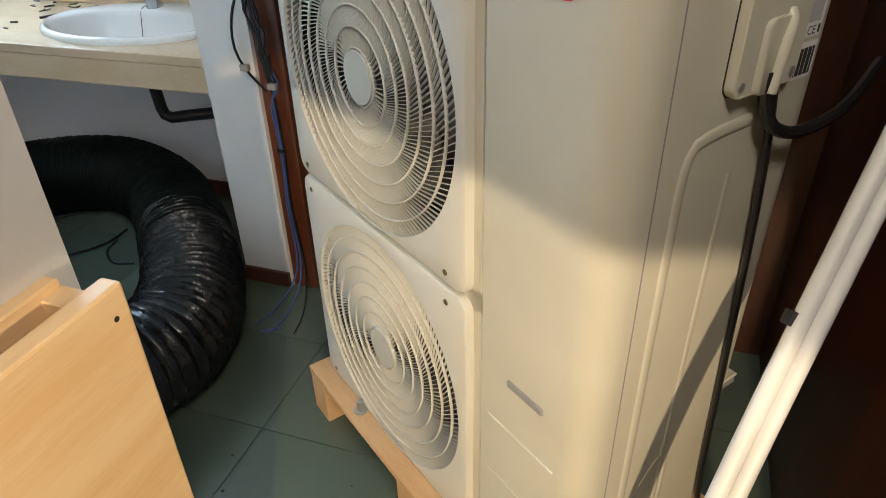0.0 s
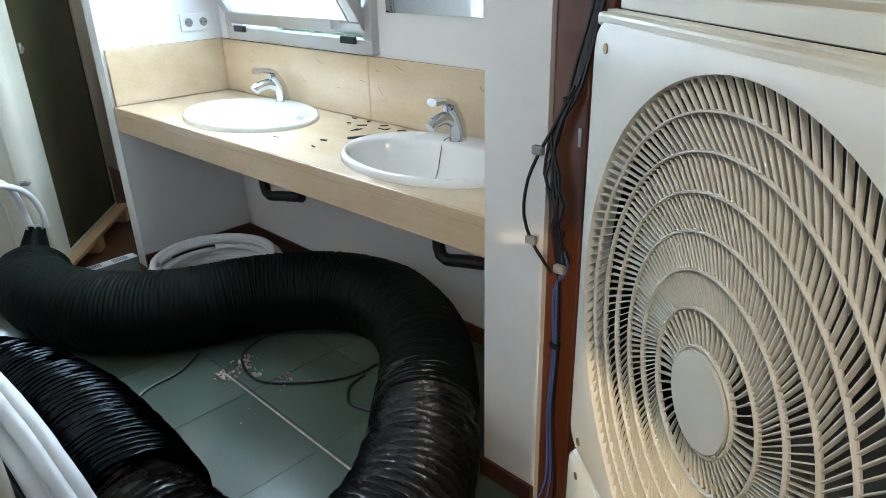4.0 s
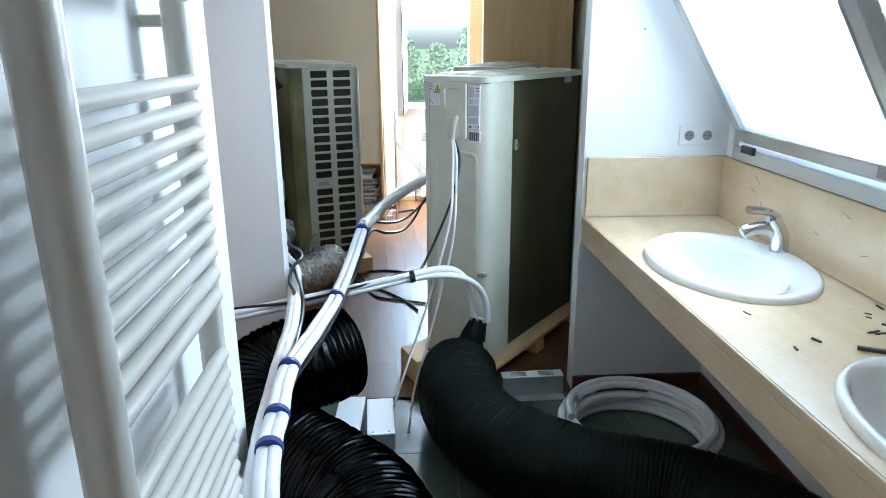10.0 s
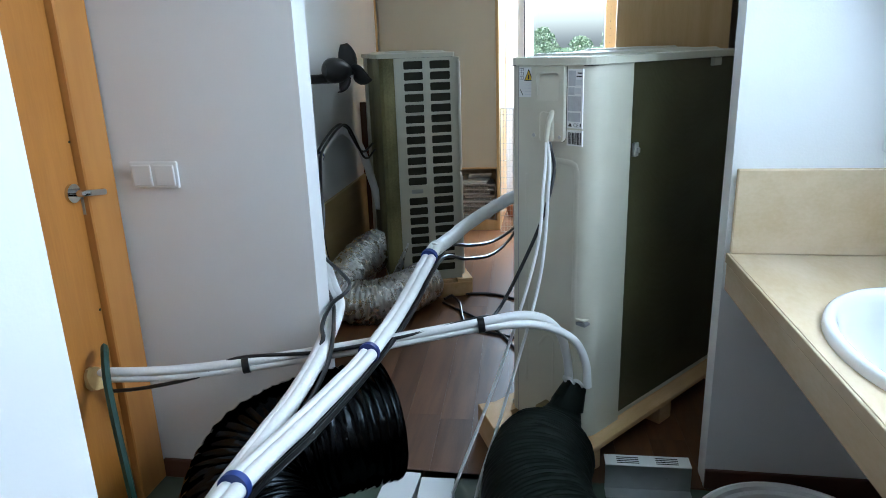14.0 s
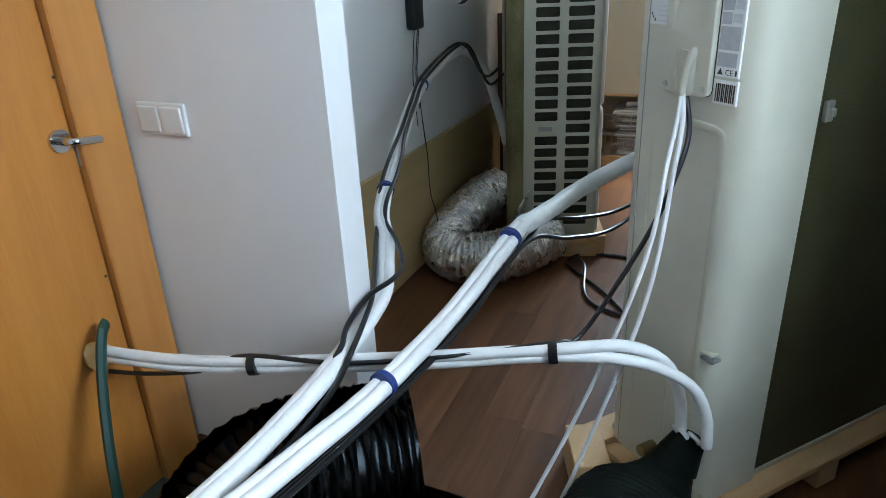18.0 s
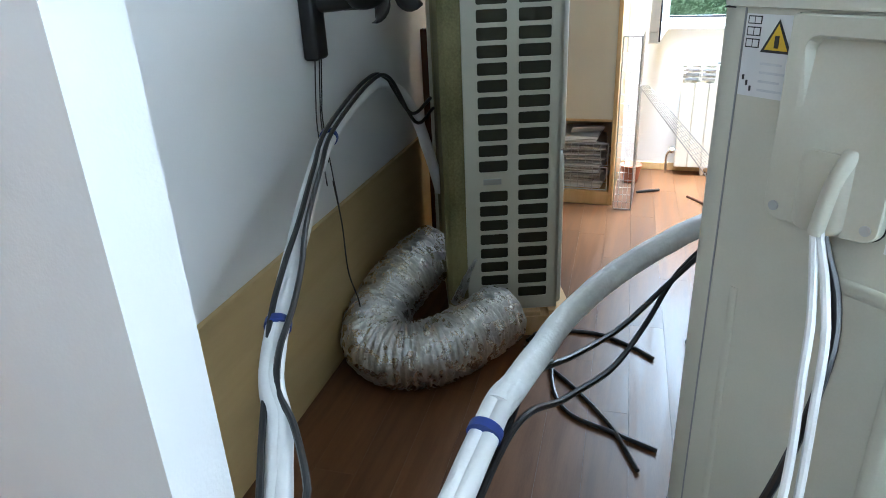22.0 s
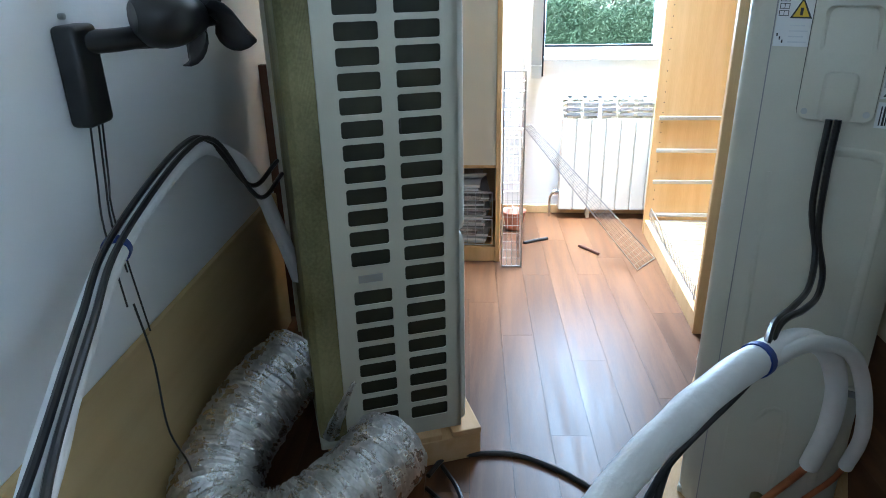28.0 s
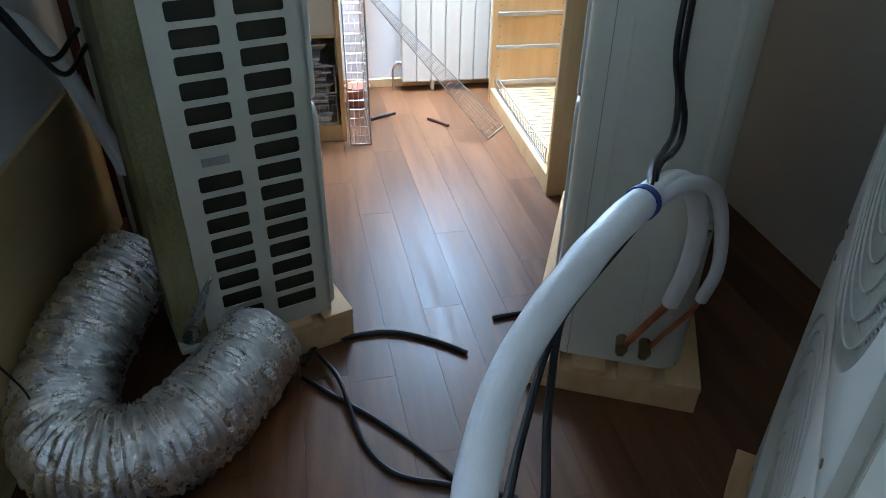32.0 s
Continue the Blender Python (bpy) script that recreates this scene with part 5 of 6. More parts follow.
for zz in (1.12, 0.535):
    part("tie", cyl((-1.999 - 0.006 * (zz < 1), 2.919, zz - 0.004), (-1.999 - 0.006 * (zz < 1), 2.919, zz + 0.004), 0.014, seg=12), M_BLACK_PLASTIC, bundle, "black cable tie")
tagged(part("blue_offcut", box(-0.03, -0.006, 0, 0.03, 0.006, 0.004, 0.001, 1, pose(-2.005, 2.69, 0, 0, 0, 35)), M_CABLE_BLUE), "blue plastic strip end on the tiles", "scrap")
foot = thing("machine_foot", "zinc foot bolt between unit and pallet", "bolt", U1 @ pose(0.20, -0.03, 0))
part("bolt", cyl((0, 0, 0), (0, 0, 0.035), 0.010, seg=6), M_STEEL, foot)
part("washer", cyl((0, 0, 0.002), (0, 0, 0.006), 0.018, seg=16), M_STEEL, foot)


# ---- bathroom floor ----
coil_roll = thing("pipe_coil", "coil of white insulated pipe lying on the floor", "pipe coil", pose(-3.97, 3.02, 0))
for turn in range(8):
    line = []
    for k in range(48):
        a = 2 * math.pi * k / 48 + turn * 0.7
        r = 0.255 - 0.012 * math.sin(turn * 2.1) + (0.022 if turn % 2 else 0.0) + 0.004 * math.sin(2 * a + turn)
        line.append(Vector((r * math.cos(a), r * math.sin(a), 0.017 + 0.0165 * (turn + k / 48 * 0.6))))
    part("turn", sweep(bmesh.new(), line, 0.0155, 8), M_INSUL, coil_roll, smooth=True)

br = thing("steel_bracket", "perforated white steel cable tray piece lying on its side", "bracket", pose(-4.38, 2.69, 0, 0, 0, 92))
part("top", box(-0.135, -0.004, 0.088, 0.135, 0.055, 0.092, 0.001, 1), M_WHITE_GLOSS, br)
part("web", box(-0.135, -0.002, 0.0, 0.135, 0.0015, 0.088), M_STEEL, br)
part("lip", box(-0.135, -0.05, 0.0, 0.135, -0.002, 0.003), M_STEEL, br)
for sx in (-1, 1):
    for k in range(4):
        part("slot", box(sx * 0.062 - 0.035, 0.008 + 0.010 * k, 0.0918, sx * 0.062 + 0.035, 0.012 + 0.010 * k, 0.0926), M_DARK, br)
    part("screw", cyl((sx * 0.06, -0.006, 0.045), (sx * 0.06, -0.002, 0.045), 0.006, seg=10), M_STEEL, br)

for k, (x, y, a) in enumerate(((-4.13, 2.03, 3), (-4.15, 1.905, -2), (-4.10, 1.60, 20))):
    mb = thing("metal_box", "grey-white sheet metal ballast box on the floor", "metal box", pose(x, y, 0, 0, 0, a), "ballast boxes on the floor")
    part("body", box(-0.135, -0.052, 0, 0.135, 0.052, 0.066, 0.002, 1), M_STEEL, mb)
    part("lid", box(-0.137, -0.054, 0.0665, 0.137, 0.054, 0.072, 0.002, 1), M_WHITE_GLOSS, mb)
    for s in (-1, 1):
        part("screw", cyl((0.12, 0.03 * s, 0.072), (0.12, 0.03 * s, 0.0745), 0.004, seg=8), M_STEEL, mb)
cable("black_cable", [(-3.99, 2.03, 0.03), (-3.9, 2.02, 0.05), (-3.85, 1.98, 0.03), (-3.8, 2.05, 0.008)], 0.004, M_CABLE_B, "thin black cable from a ballast box")
tagged(part("timber_block", box(-0.09, -0.05, 0, 0.09, 0.05, 0.12, 0.003, 1, pose(-4.60, 2.19, 0, 0, 0, 24)), M_PALLET), "rough timber block under the unit's corner", "timber block")

latch = thing("casing_latch", "small zinc latch on the edge of the coil", "latch", U2 @ pose(UW - 0.245, UD - 0.0115, 0.950))
part("plate", box(-0.004, 0, 0, 0.02, 0.012, 0.045, 0.002, 1), M_STEEL, latch)
part("tongue", box(0.002, 0.012, 0.012, 0.013, 0.022, 0.030, 0.002, 1), M_STEEL, latch)
cable("plug_chain", [(-2.79, 3.375, CT + 0.024), (-2.79, 3.345, CT + 0.016), (-2.785, 3.325, CT - 0.03), (-2.775, 3.30, CT - 0.08), (-2.75, 3.24, CT - 0.125)], 0.0016, M_INK, "thin dark plug chain down the basin", seg=6)

cuff = thing("duct_cuff", "black cloth cuff between duct and unit", "duct", pose(0, 0, 0))
part("cloth", tube([(-4.462, 2.43, 0.245), (-4.475, 2.445, 0.285), (-4.49, 2.46, 0.32)], lambda i, a: 0.055 - 0.003 * i + 0.004 * math.sin(4 * a), 18, 0.012), M_DUCT_MATTE, cuff, smooth=True)
for c, r in (((-4.468, 2.435, 0.335), 0.020), ((-4.468, 2.465, 0.325), 0.016)):
    bm = bmesh.new()
    add_torus(bm, r, 0.005, 0.005, 24)
    bmesh.ops.transform(bm, matrix=pose(*c, 30, 0, 50), verts=bm.verts)
    part("ring", bm, M_INSUL, cuff, "white insulation ring", smooth=True)

cable("black_cable", [(-3.18, 3.14, 0.006), (-3.37, 2.95, 0.006), (-3.37, 2.83, 0.006), (-3.30, 2.75, 0.006), (-3.14, 2.72, 0.006), (-3.01, 2.82, 0.006), (-2.91, 2.96, 0.006), (-2.90, 3.08, 0.006)], 0.006, M_CABLE_B, "black cable looped over the green tiles")
cable("black_cable", [(-3.29, 2.30, 0.006), (-3.38, 2.42, 0.006), (-3.40, 2.55, 0.006), (-3.47, 2.66, 0.006)], 0.005, M_CABLE_B, "black cable end on the green tiles")
cable("black_cable", [(-2.88, 3.0, 0.006), (-2.86, 2.92, 0.006), (-2.78, 2.86, 0.006), (-2.70, 2.88, 0.006)], 0.005, M_CABLE_B, "short black cable loop on the tiles")


def crumbs(name, spots, label, material, size, seed, z=0.0):
    rnd = random.Random(seed)
    bm = bmesh.new()
    for x, y, s, n in spots:
        for _ in range(n):
            r = size * rnd.uniform(0.4, 1.5)
            v = bmesh.ops.create_icosphere(bm, subdivisions=1, radius=r)["verts"]
            bmesh.ops.transform(bm, matrix=pose(x + rnd.gauss(0, s), y + rnd.gauss(0, s), z + r * 0.3, rnd.uniform(0, 90), rnd.uniform(0, 90), rnd.uniform(0, 180)) @ Matrix.Diagonal((1, rnd.uniform(0.5, 1), rnd.uniform(0.3, 0.7), 1)), verts=v)
    return tagged(part(name, bm, material), label, "debris", kind="stuff")


crumbs("plaster_crumbs", [(-3.26, 2.66, 0.022, 34), (-3.30, 2.76, 0.018, 26), (-3.25, 2.735, 0.014, 24), (-3.18, 2.74, 0.012, 22), (-3.08, 2.81, 0.012, 8), (-3.05, 2.67, 0.05, 6)], "pale plaster crumbs round a cracked tile", M_CRUMB, 0.0068, 2)
crumbs("dark_chips", [(-1.8, 2.1, 0.12, 10), (-1.65, 2.0, 0.1, 6)], "dark dirt specks on the hall tiles", M_DARK, 0.004, 5)
tagged(part("grout_dust", box(-3.30, 2.6615, 0.0003, -2.45, 2.6685, 0.0011), M_CRUMB), "line of white dust in a tile joint", "dust", kind="stuff")
# black plastic shavings on the marble
bm = bmesh.new()
rnd = random.Random(7)
for x, y in ((-3.12, 3.39), (-3.115, 3.375), (-3.105, 3.25), (-3.35, 3.046), (-3.17, 3.127), (-3.13, 3.053), (-3.364, 3.42), (-3.268, 3.415), (-3.324, 3.36), (-3.211, 3.297), (-3.20, 3.31), (-3.30, 3.345), (-3.06, 3.40), (-3.17, 3.41), (-3.24, 3.36), (-3.09, 3.265), (-3.14, 3.37)):
    L = rnd.uniform(0.006, 0.022)
    add_box(bm, -L, -0.0022, 0, L, 0.0022, rnd.uniform(0.002, 0.006), 0, 1, pose(x, y, CT + 0.0002, 0, 0, rnd.uniform(0, 180)))
add_box(bm, -0.045, -0.005, 0, 0.045, 0.005, 0.008, 0, 1, pose(-3.10, 3.235, CT + 0.0002, 0, 0, 62))
tagged(part("plastic_shavings", bm, M_INK), "black plastic shavings on the marble counter", "debris", kind="stuff")
bm = bmesh.new()
for _ in range(17):
    x, zz, a = rnd.uniform(-4.2, -2.5), rnd.uniform(CT + 0.04, 1.02), rnd.gauss(25, 18)
    L = rnd.uniform(0.005, 0.022)
    add_box(bm, -L, -0.0006, -0.0009, L, 0.0, 0.0009, 0, 1, pose(x, 3.4395, zz, 0, a, 0))
tagged(part("marble_scratches", bm, M_SCRATCH), "dark scratches on the marble backsplash", "stain", kind="stuff")

# cables of the second unit
for k, (dy, pts) in enumerate(((0.0, [(-4.589, 2.349, 1.118), (-4.583, 2.350, 1.095), (-4.545, 2.350, 1.05), (-4.50, 2.345, 0.99), (-4.42, 2.325, 0.78), (-4.36, 2.225, 0.44), (-4.22, 2.10, 0.12), (-4.14, 2.06, 0.02), (-3.95, 2.05, 0.008)]),
                                (0.01, [(-4.586, 2.354, 1.118), (-4.580, 2.356, 1.095), (-4.54, 2.362, 1.05), (-4.49, 2.36, 0.97), (-4.41, 2.335, 0.69), (-4.34, 2.225, 0.28), (-4.26, 2.165, 0.10), (-4.1, 2.14, 0.008)]))):
    cable("white_cable", pts, 0.005, M_CABLE_W, "white cable hanging from the terminal cover")
cable("black_cable", [(-4.588, 2.356, 1.115), (-4.580, 2.364, 1.085), (-4.55, 2.376, 1.04), (-4.51, 2.37, 0.98), (-4.46, 2.33, 0.85), (-4.40, 2.25, 0.68), (-4.35, 2.20, 0.605), (-4.31, 2.165, 0.615), (-4.22, 1.94, 0.582), (-4.15, 1.72, 0.557), (-4.105, 1.47, 0.546), (-4.07, 1.36, 0.50), (-4.05, 1.2, 0.465), (-4.03, 1.08, 0.455)], 0.0058, M_CABLE_B, "black cable tied along the white pipes")
# cables along the pipes
cable("black_cable", [(-1.97, 1.965, 0.42), (-2.5, 1.925, 0.60), (-3.0, 1.862, 0.640), (-3.358, 1.842, 0.630), (-3.7, 1.872, 0.590), (-4.05, 1.902, 0.572), (-4.35, 1.936, 0.594), (-4.68, 1.985, 0.678), (-4.864, 2.048, 0.623), (-5.049, 2.124, 0.583), (-5.233, 2.184, 0.592), (-5.371, 2.251, 0.669), (-5.40, 2.36, 0.80), (-5.50, 2.42, 0.83), (-5.62, 2.50, 0.80), (-5.73, 2.575, 0.79), (-5.792, 2.603, 0.84), (-5.799, 2.584, 0.92), (-5.799, 2.579, 1.0), (-5.799, 2.580, 1.11)], 0.0065, M_CABLE_B, "black cable bound to the pipes")
cable("black_cable", [(-1.97, 1.96, 0.40), (-2.5, 1.915, 0.590), (-3.0, 1.850, 0.633), (-3.358, 1.829, 0.622), (-3.7, 1.856, 0.582), (-4.034, 1.886, 0.562), (-4.35, 1.920, 0.586), (-4.68, 1.972, 0.668), (-4.831, 1.988, 0.685), (-4.99, 2.049, 0.64), (-5.176, 2.13, 0.608), (-5.346, 2.23, 0.647), (-5.40, 2.36, 0.79), (-5.51, 2.435, 0.825), (-5.64, 2.53, 0.785), (-5.74, 2.60, 0.765), (-5.785, 2.622, 0.80), (-5.795, 2.602, 0.88), (-5.795, 2.594, 1.0), (-5.795, 2.595, 1.11)], 0.0065, M_CABLE_B, "black cable bound to the pipes")
away = [(-5.1, 1.385, 0.837), (-5.35, 1.302, 0.888), (-5.575, 1.236, 0.936), (-5.95, 1.20, 1.004), (-6.10, 1.215, 0.992)]
cable("black_cable", [(-1.95, 1.93, 0.36), (-2.5, 1.91, 0.56), (-2.945, 1.845, 0.61), (-3.358, 1.815, 0.605), (-3.8, 1.785, 0.565), (-4.02, 1.772, 0.572), (-4.15, 1.75, 0.60), (-4.27, 1.716, 0.615), (-4.349, 1.689, 0.625), (-4.467, 1.629, 0.632), (-4.585, 1.565, 0.648), (-4.704, 1.509, 0.685), (-4.826, 1.458, 0.748), (-4.96, 1.422, 0.800)]
      + away + [(-6.20, 1.27, 0.84), (-6.38, 1.29, 0.86)], 0.0068, M_CABLE_B, "black cable bound to the wall pipes")
cable("black_cable", [(-1.95, 1.90, 0.36), (-2.5, 1.875, 0.56), (-2.945, 1.815, 0.61), (-3.358, 1.785, 0.60), (-3.8, 1.74, 0.565), (-4.03, 1.728, 0.578), (-4.14, 1.724, 0.60), (-4.202, 1.70, 0.61), (-4.272, 1.69, 0.625), (-4.335, 1.695, 0.64), (-4.403, 1.712, 0.645), (-4.473, 1.707, 0.645), (-4.523, 1.684, 0.65), (-4.629, 1.604, 0.66), (-4.684, 1.545, 0.682), (-4.744, 1.520, 0.725), (-4.86, 1.492, 0.758), (-4.98, 1.452, 0.792)]
      + [(x, y + 0.020, z - 0.004) for x, y, z in away] + [(-6.22, 1.28, 0.80), (-6.38, 1.30, 0.82)], 0.0068, M_CABLE_B, "black cable that bows out from the wall pipes")
Z = 0.008
cable("black_cable", [(-6.02, 1.76, Z), (-6.10, 1.80, Z), (-6.12, 1.86, Z), (-6.13, 2.01, Z), (-6.07, 2.14, Z), (-6.0, 2.23, Z)], 0.008, M_CABLE_B, "black cable end on the laminate floor")
cable("black_cable", [(-5.97, 1.76, Z), (-5.89, 1.84, Z), (-5.76, 1.97, Z), (-5.58, 2.11, Z), (-5.4, 2.2, Z)], 0.007, M_CABLE_B, "black cable on the laminate floor")
cable("black_cable", [(-6.05, 1.80, Z + 0.012), (-5.93, 1.86, Z + 0.016), (-5.72, 1.91, Z), (-5.61, 1.98, Z), (-5.56, 2.10, Z), (-5.5, 2.25, Z)], 0.007, M_CABLE_B, "black cable curled on the laminate floor")
cable("black_cable", [(-6.15, 2.339, Z), (-6.163, 2.446, Z)], 0.008, M_CABLE_B, "short black cable offcut on the floor")
cable("black_cable", [(-7.822, 2.081, Z), (-7.86, 2.145, Z), (-7.891, 2.211, Z)], 0.008, M_CABLE_B, "short black offcut near the window")
cable("black_cable", [(-7.796, 2.371, Z), (-7.74, 2.42, Z), (-7.689, 2.458, Z)], 0.008, M_DARKWOOD, "short brown offcut near the window")


tip = tube([(-6.02, 1.485, 0.15), (-6.01, 1.515, 0.23), (-5.995, 1.545, 0.30), (-5.985, 1.57, 0.35)], lambda i, a: max(0.008, 0.042 - 0.0034 * i) * (1 - 0.55 * abs(math.sin(a + 0.3))) + 0.003 * math.sin(5 * a + i), 14, 0.02)
tagged(part("foil_strip", tip, M_FOIL, smooth=True), "twisted strip of silver foil at the duct end", "foil")


# ---- wall fan ----
fan = thing("wall_fan", "small black fan without a cage on a wall bracket", "fan", pose(-5.79, 1.085, 1.0, 0, 0, 2))
part("bracket", box(-0.055, 0.0, 0.10, 0.035, 0.05, 0.30, 0.012, 3), M_BLACK_PLASTIC, fan, smooth=True)
part("arm", tube([(-0.01, 0.03, 0.265), (-0.08, 0.07, 0.262), (-0.15, 0.115, 0.265)], 0.024, 12, 0.02), M_BLACK_PLASTIC, fan, smooth=True)
part("motor", tube([(-0.09, 0.11, 0.305), (-0.105, 0.125, 0.305), (-0.17, 0.165, 0.30), (-0.21, 0.19, 0.297), (-0.225, 0.20, 0.296)], lambda i, a: (0.032, 0.052, 0.062, 0.065, 0.066, 0.064, 0.060, 0.052, 0.042, 0.034)[min(i, 9)], 20, 0.018), M_BLACK_PLASTIC, fan, smooth=True)
part("knuckle", cyl((-0.14, 0.08, 0.262), (-0.17, 0.15, 0.262), 0.026, seg=14), M_BLACK_PLASTIC, fan, smooth=True)
axis = Vector((-0.85, 0.52, 0)).normalized()
c = Vector((-0.24, 0.21, 0.293))
side = Vector((0, 0, 1)).cross(axis).normalized()
part("hub", cyl(c - axis * 0.02, c + axis * 0.025, 0.022, 0.018, seg=16), M_BLACK_PLASTIC, fan, smooth=True)
for a0 in (75, 195, 315):
    rows = []
    for j in range(8):
        f = j / 7
        r = 0.018 + 0.13 * f
        w = 0.060 * math.sin(math.pi * min(1.0, 0.16 + 0.80 * f)) ** 0.8
        row = []
        for s in (-1, -0.5, 0, 0.5, 1):
            a = radians(a0) + s * w / max(r, 0.04)
            d = side * math.cos(a) + Vector((0, 0, 1)) * math.sin(a)
            row.append(c + d * r + axis * (0.016 * s + 0.01 * (1 - s * s)))
        rows.append(row)
    bm = bmesh.new()
    grid_sheet(bm, rows)
    blade = part("blade", bm, M_BLACK_PLASTIC, fan, "glossy black paddle blade", smooth=True)
    blade.modifiers.new("thick", "SOLIDIFY").thickness = 0.003
for k, (x, L) in enumerate(((-0.035, 0.55), (-0.02, 0.35), (0.012, 0.42))):
    part("cord", tube([(x, 0.03, 0.11), (x - 0.008, 0.012, -0.02), (x + 0.01, 0.014, -0.12), (x - 0.03 * (k == 0), 0.02, 0.10 - L)], 0.0022, 6), M_CABLE_B, fan, smooth=True)
part("screw", cyl((-0.012, 0.0, 0.315), (-0.012, 0.012, 0.315), 0.006, seg=10), M_STEEL, fan)
cable("thin_black_cord", [(-5.72, 1.16, 0.72), (-5.74, 1.165, 0.56), (-5.70, 1.19, 0.40), (-5.74, 1.20, 0.25), (-5.72, 1.21, 0.12)], 0.0025, M_CABLE_B, "thin black cord hanging down the wall", seg=6)
tagged(part("brown_board", box(-7.0, 1.05, 0, -6.965, 1.20, 1.06, 0.003, 1), M_MAHOG), "narrow red-brown board upright behind the unit", "board")
tagged(part("birch_upright", box(-7.59, 0.97, 0, -7.555, 1.045, 2.36, 0.002, 1), M_BIRCH), "tall birch furniture side against the wall", "furniture side")


# ---- bedroom furniture ----
for zz in (0.64, 0.47, 0.30, 0.115):
    rl = part("runner", box(-7.999, 2.76, zz - 0.010, -7.987, 3.14, zz + 0.010, 0.002, 1), M_STEEL, ward, "steel drawer runner")
for y in (2.775, 3.10):
    bm = bmesh.new()
    for k in range(40):
        add_cyl(bm, (-8.0005, y, 0.2 + 0.052 * k), (-7.9985, y, 0.2 + 0.052 * k), 0.003, seg=6)
    tagged(part("peg_holes", bm, M_DARK, ward), kind="stuff")
part("top_panel", box(-7.999, 2.74, 2.335, -6.936, 3.384, 2.36, 0.002, 1), M_BIRCH, ward)


def wire_grid(parent, name, a, b, c, d, nu, nv, r, rim=0.0035):
    """A wire panel between four corners."""
    A, B, C, D = (Vector(v) for v in (a, b, c, d))
    at = lambda u, v: A * (1 - u) * (1 - v) + B * u * (1 - v) + C * u * v + D * (1 - u) * v
    bm = bmesh.new()
    for i in range(1, nu):
        add_cyl(bm, at(i / nu, 0), at(i / nu, 1), r, seg=5, caps=False)
    for j in range(1, nv):
        add_cyl(bm, at(0, j / nv), at(1, j / nv), r, seg=5, caps=False)
    tagged(part(name, bm, M_WIRE, parent, "thin chromed wires"), kind="stuff")
    for p, q in ((A, B), (B, C), (C, D), (D, A)):
        part("rim_wire", cyl(p, q, rim, seg=8), M_WIRE, parent)


wb = thing("wire_basket", "low chromed wire drawer basket in the wardrobe", "wire basket")
wire_grid(wb, "front_mesh", (-7.985, 2.765, 0.085), (-7.05, 2.765, 0.085), (-7.05, 2.765, 0.15), (-7.985, 2.765, 0.15), 34, 2, 0.0015)
wire_grid(wb, "floor_mesh", (-7.985, 2.775, 0.083), (-7.05, 2.775, 0.083), (-7.05, 3.33, 0.083), (-7.985, 3.33, 0.083), 20, 9, 0.0015)
rk = thing("wire_rack", "chromed wire shelf leaning from the cabinet to the floor", "wire rack")
wire_grid(rk, "wire_mesh", (-7.60, 2.055, 0.69), (-7.505, 2.62, 0.006), (-7.65, 2.73, 0.006), (-7.95, 2.10, 0.62), 30, 6, 0.0014)
rk = thing("wire_rack", "upright chromed wire drawer against the cabinet side", "wire rack")
wire_grid(rk, "wire_mesh", (-7.53, 1.965, 0.95), (-7.53, 2.06, 0.95), (-7.53, 2.06, 0.004), (-7.53, 1.965, 0.004), 4, 22, 0.0014)
wire_grid(rk, "wire_mesh", (-7.53, 2.06, 0.95), (-7.95, 2.06, 0.95), (-7.95, 2.06, 0.004), (-7.53, 2.06, 0.004), 6, 22, 0.0014)

part("shelf", box(-8.30, 1.06, 0.485, -7.60, 1.928, 0.499), M_BIRCH, cab)
part("inner_back", box(-8.305, 1.06, 0.081, -8.30, 1.928, 0.484), M_CREAM, cab)
rnd = random.Random(21)
for k, (z0_, z1_) in enumerate(((0.082, 0.22), (0.23, 0.36))):
    bk = thing("magazine_basket", "wire basket stacked with old magazines", "basket", group="baskets in the cabinet")
    wire_grid(bk, "front_mesh", (-7.605, 1.42, z0_ + 0.004), (-7.605, 1.915, z0_ + 0.004), (-7.605, 1.915, z1_), (-7.605, 1.42, z1_), 12, 3, 0.0015)
    zz = z0_ + 0.006
    while zz < z1_ + 0.02:
        h = rnd.uniform(0.006, 0.016)
        mg = tagged(part("magazine", box(-0.14, -0.11, 0, 0.14, 0.11, h * 0.94, 0.001, 1, pose(-7.77 + rnd.uniform(-0.02, 0.02), 1.76 + rnd.uniform(-0.03, 0.03), zz, 0, 0, rnd.uniform(-9, 9))), rnd.choice((M_PAPER, M_LABEL, M_LABEL_GREY, M_PAPER))), "old magazine in a stack", "magazine", "stacked magazines")
        zz += h
tagged(part("paper_sheet", box(-0.10, -0.09, 0, 0.10, 0.09, 0.003, 0, 1, pose(-7.72, 1.78, 0.40, 0, -26, 12)), M_LABEL), "creased white sheet on the magazines", "paper")
tagged(part("clay_pot", tube([(-8.05, 2.03, 0.002), (-8.05, 2.03, 0.05), (-8.05, 2.03, 0.11)], lambda i, a: 0.045 + 0.006 * i, 18, 0.03), M_TERRA, smooth=True), "small terracotta pot on the floor", "flower pot")

# grey bars on the front paint the shade of the top slots
for k in range(6):
    for j in range(3):
        part("grille_slot", box(-8.221, 2.306 + 0.096 * k, 0.605 + 0.028 * j, -8.2185, 2.382 + 0.096 * k, 0.620 + 0.028 * j), M_LABEL_GREY, bedrad)
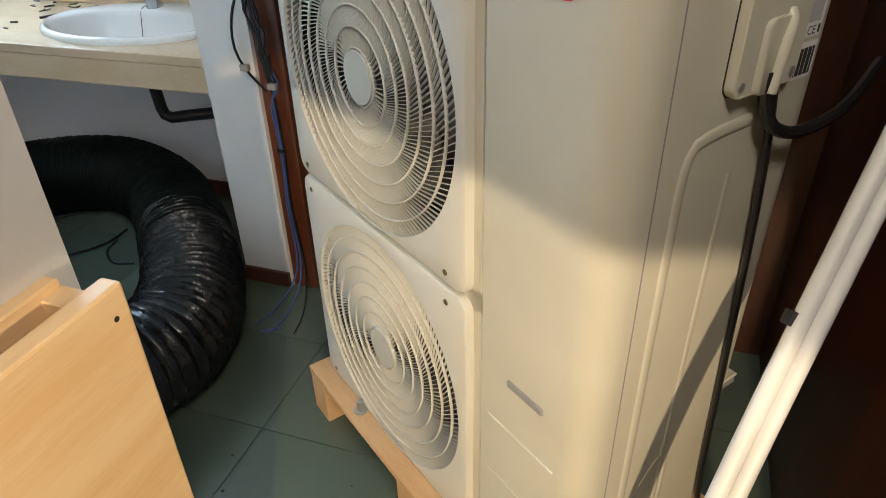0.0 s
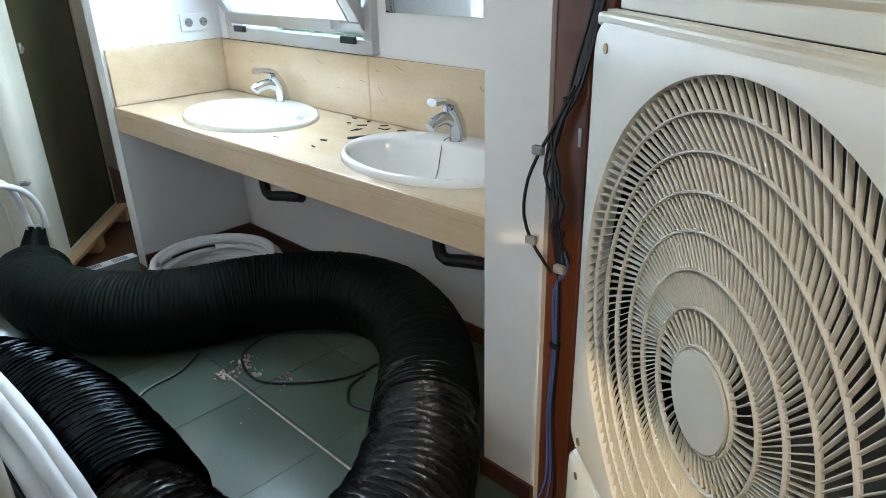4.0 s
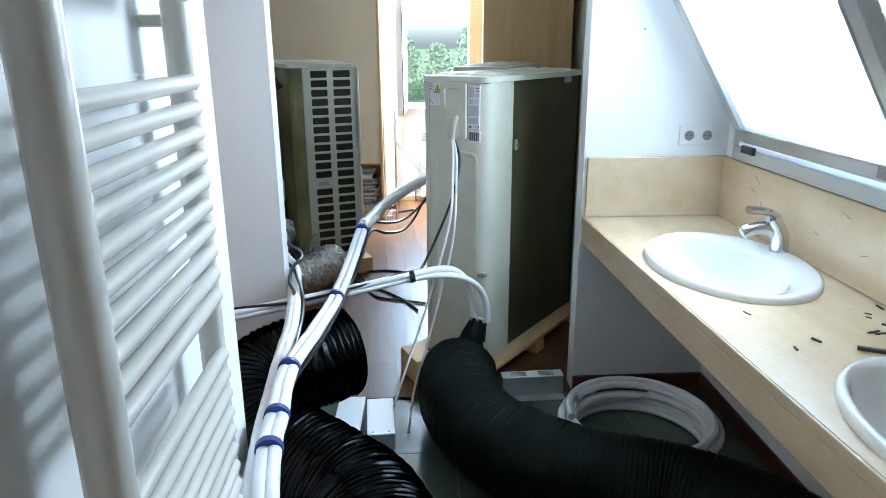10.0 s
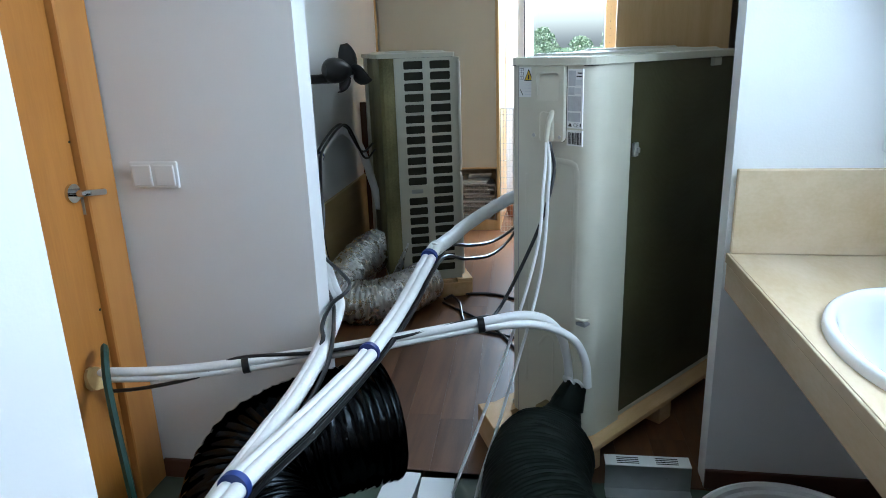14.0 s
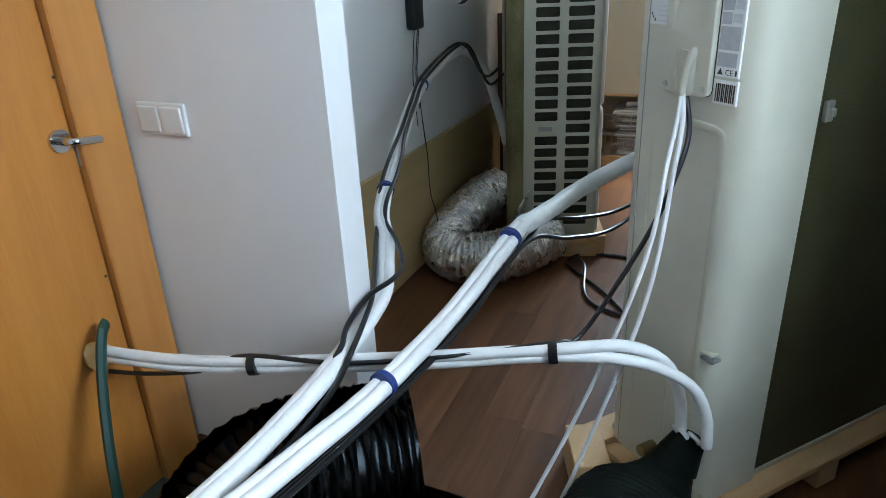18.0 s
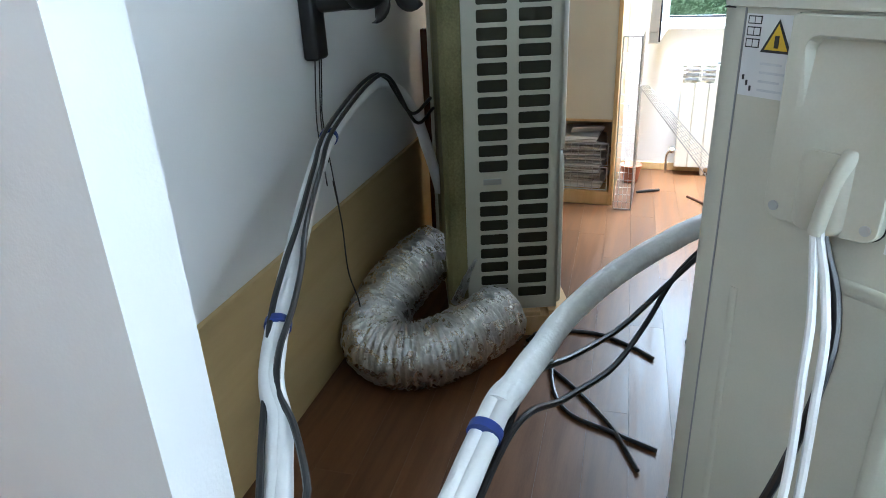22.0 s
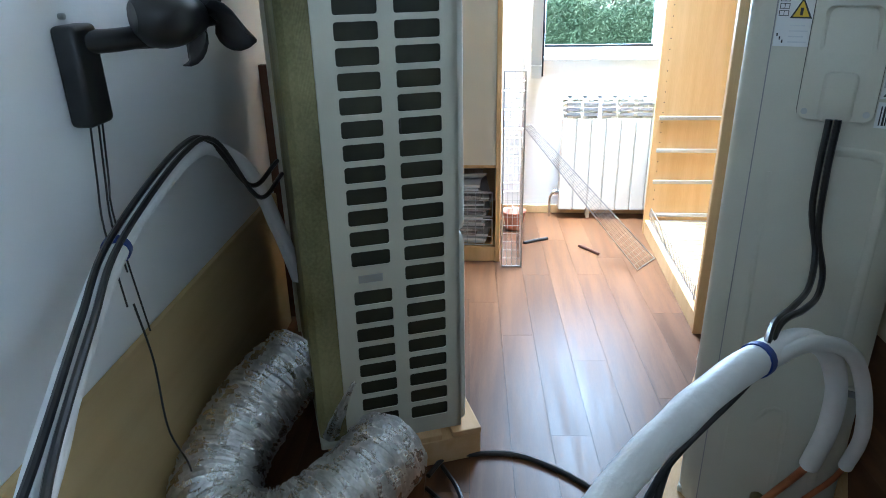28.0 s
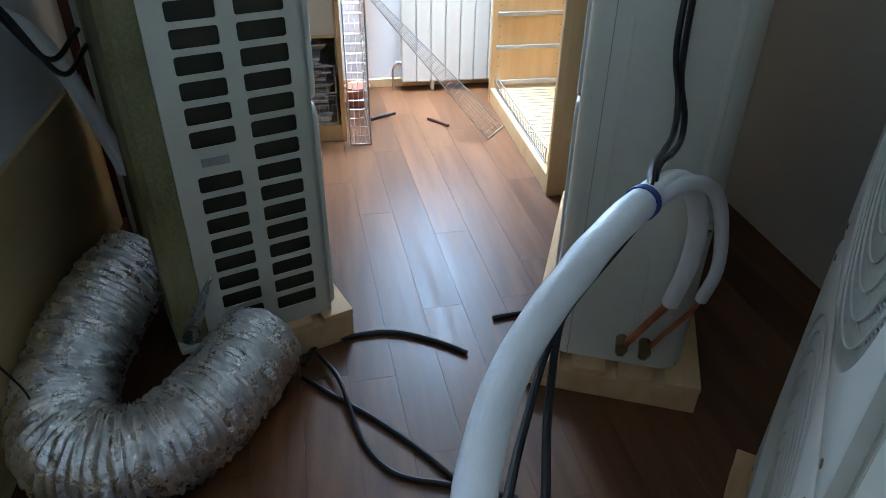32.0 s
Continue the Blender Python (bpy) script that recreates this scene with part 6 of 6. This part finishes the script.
part("valve", cyl((-8.26, 2.26, 0.15), (-8.26, 2.30, 0.15), 0.018, seg=14), M_CHROME, bedrad, "chrome radiator valve")
part("feed_pipe", tube([(-8.26, 2.265, 0.15), (-8.26, 2.24, 0.12), (-8.26, 2.24, 0.0)], 0.008, 10, 0.02), M_CHROME, bedrad, smooth=True)
for y in (2.45, 2.9):
    part("foot", box(-8.295, y, 0, -8.235, y + 0.02, 0.11, 0.003, 1), M_RADIATOR, bedrad)

# valve cover and pipes of the towel radiator
part("valve", cyl((-2.36, 1.826, 0.25), (-2.36, 1.826, 0.19), 0.016, seg=14), M_CHROME, rad)
part("feed_pipe", cyl((-2.36, 1.826, 0.20), (-2.36, 1.826, 0.0), 0.008, seg=10), M_CHROME, rad)
part("feed_pipe", cyl((-2.785, 1.826, 0.25), (-2.785, 1.826, 0.0), 0.008, seg=10), M_CHROME, rad)
for x in (-2.36, -2.785):
    part("end_cap", cyl((x, 1.826, 1.70), (x, 1.826, 1.707), 0.016, seg=14), M_WHITE_GLOSS, rad)


# ---- outside: hedge and trees ----
def leaves(name, count, seed, place, size, material):
    """Many small leaf clumps in one mesh; place(rnd) gives their spots."""
    rnd = random.Random(seed)
    vs, fs = [], []
    for _ in range(count):
        p = Vector(place(rnd))
        a = Vector((rnd.gauss(0, 1), rnd.gauss(0, 1), rnd.gauss(0, 1))).normalized()
        b = a.orthogonal().normalized()
        s = size * rnd.uniform(0.5, 1.4)
        i = len(vs)
        vs += [p - a * s, p + b * s * 0.45, p + a * s, p - b * s * 0.45]
        fs.append((i, i + 1, i + 2, i + 3))
    me = bpy.data.meshes.new(name)
    me.from_pydata(vs, [], fs)
    me.materials.append(material)
    return me


def hedge_spot(rnd):
    y = rnd.uniform(0.4, 5.2)
    x = -12.6 + abs(rnd.gauss(0, 0.25)) * -1
    z = rnd.uniform(-0.9, 0.90 + 0.06 * math.sin(y * 3.1) + 0.04 * math.sin(y * 7.7))
    return x + 0.10 * math.sin(y * 5) + 0.1 * math.sin(z * 6), y, z


hd = thing("hedge", "dense dark green clipped conifer hedge", "hedge")
tagged(new("foliage", leaves("foliage", 170000, 4, hedge_spot, 0.016, M_LEAF)), kind="stuff").parent = hd
part("core", box(-13.6, -1, -3.0, -13.05, 7, 0.70), M_LEAF, hd)
hd2 = thing("hedge", "green conifer hedge behind the house", "hedge")


def hedge_spot2(rnd):
    x, y, z = hedge_spot(rnd)
    return -17.5 + y * 1.7, 11.5 - (x + 12.6), z + 0.45


tagged(new("foliage", leaves("foliage", 40000, 5, hedge_spot2, 0.04, M_LEAF)), kind="stuff").parent = hd2
part("core", box(-18.0, 11.75, -3.0, -7.0, 12.4, 0.85), M_LEAF, hd2)
rnd = random.Random(9)
for k, (x, y, top) in enumerate([(-14.2 - 0.2 * (i % 2), 0.9 + 0.62 * i, 1.5 + 0.16 * ((i * 5) % 3)) for i in range(8)] + [(-17.5 + 1.25 * i, 13.2, 1.75 + 0.3 * ((i * 5) % 3)) for i in range(7)]):
    tr = thing("conifer_tree", "bushy green conifer behind the hedge", "tree", pose(x, y, -3.0), "conifers behind the hedge")
    h = top + 3.0
    part("trunk", cyl((0, 0, 0), (0, 0, h * 0.9), 0.10, 0.02, seg=8), M_BARK, tr)
    def spot(r, h=h):
        z = h * (0.1 + 0.9 * r.random() ** 0.9)
        a = r.uniform(0, 6.283)
        w = (0.80 * (1 - z / h) ** 0.45 + 0.06) * (0.75 + 0.3 * math.sin(a * 3 + z * 4)) * r.uniform(0.5, 1.0)
        return w * math.cos(a), w * math.sin(a), z
    cr = new("crown", leaves("crown", 14000, 40 + k, spot, 0.028, M_LEAF_PALE))
    cr.parent = tr
tiles()
planks()
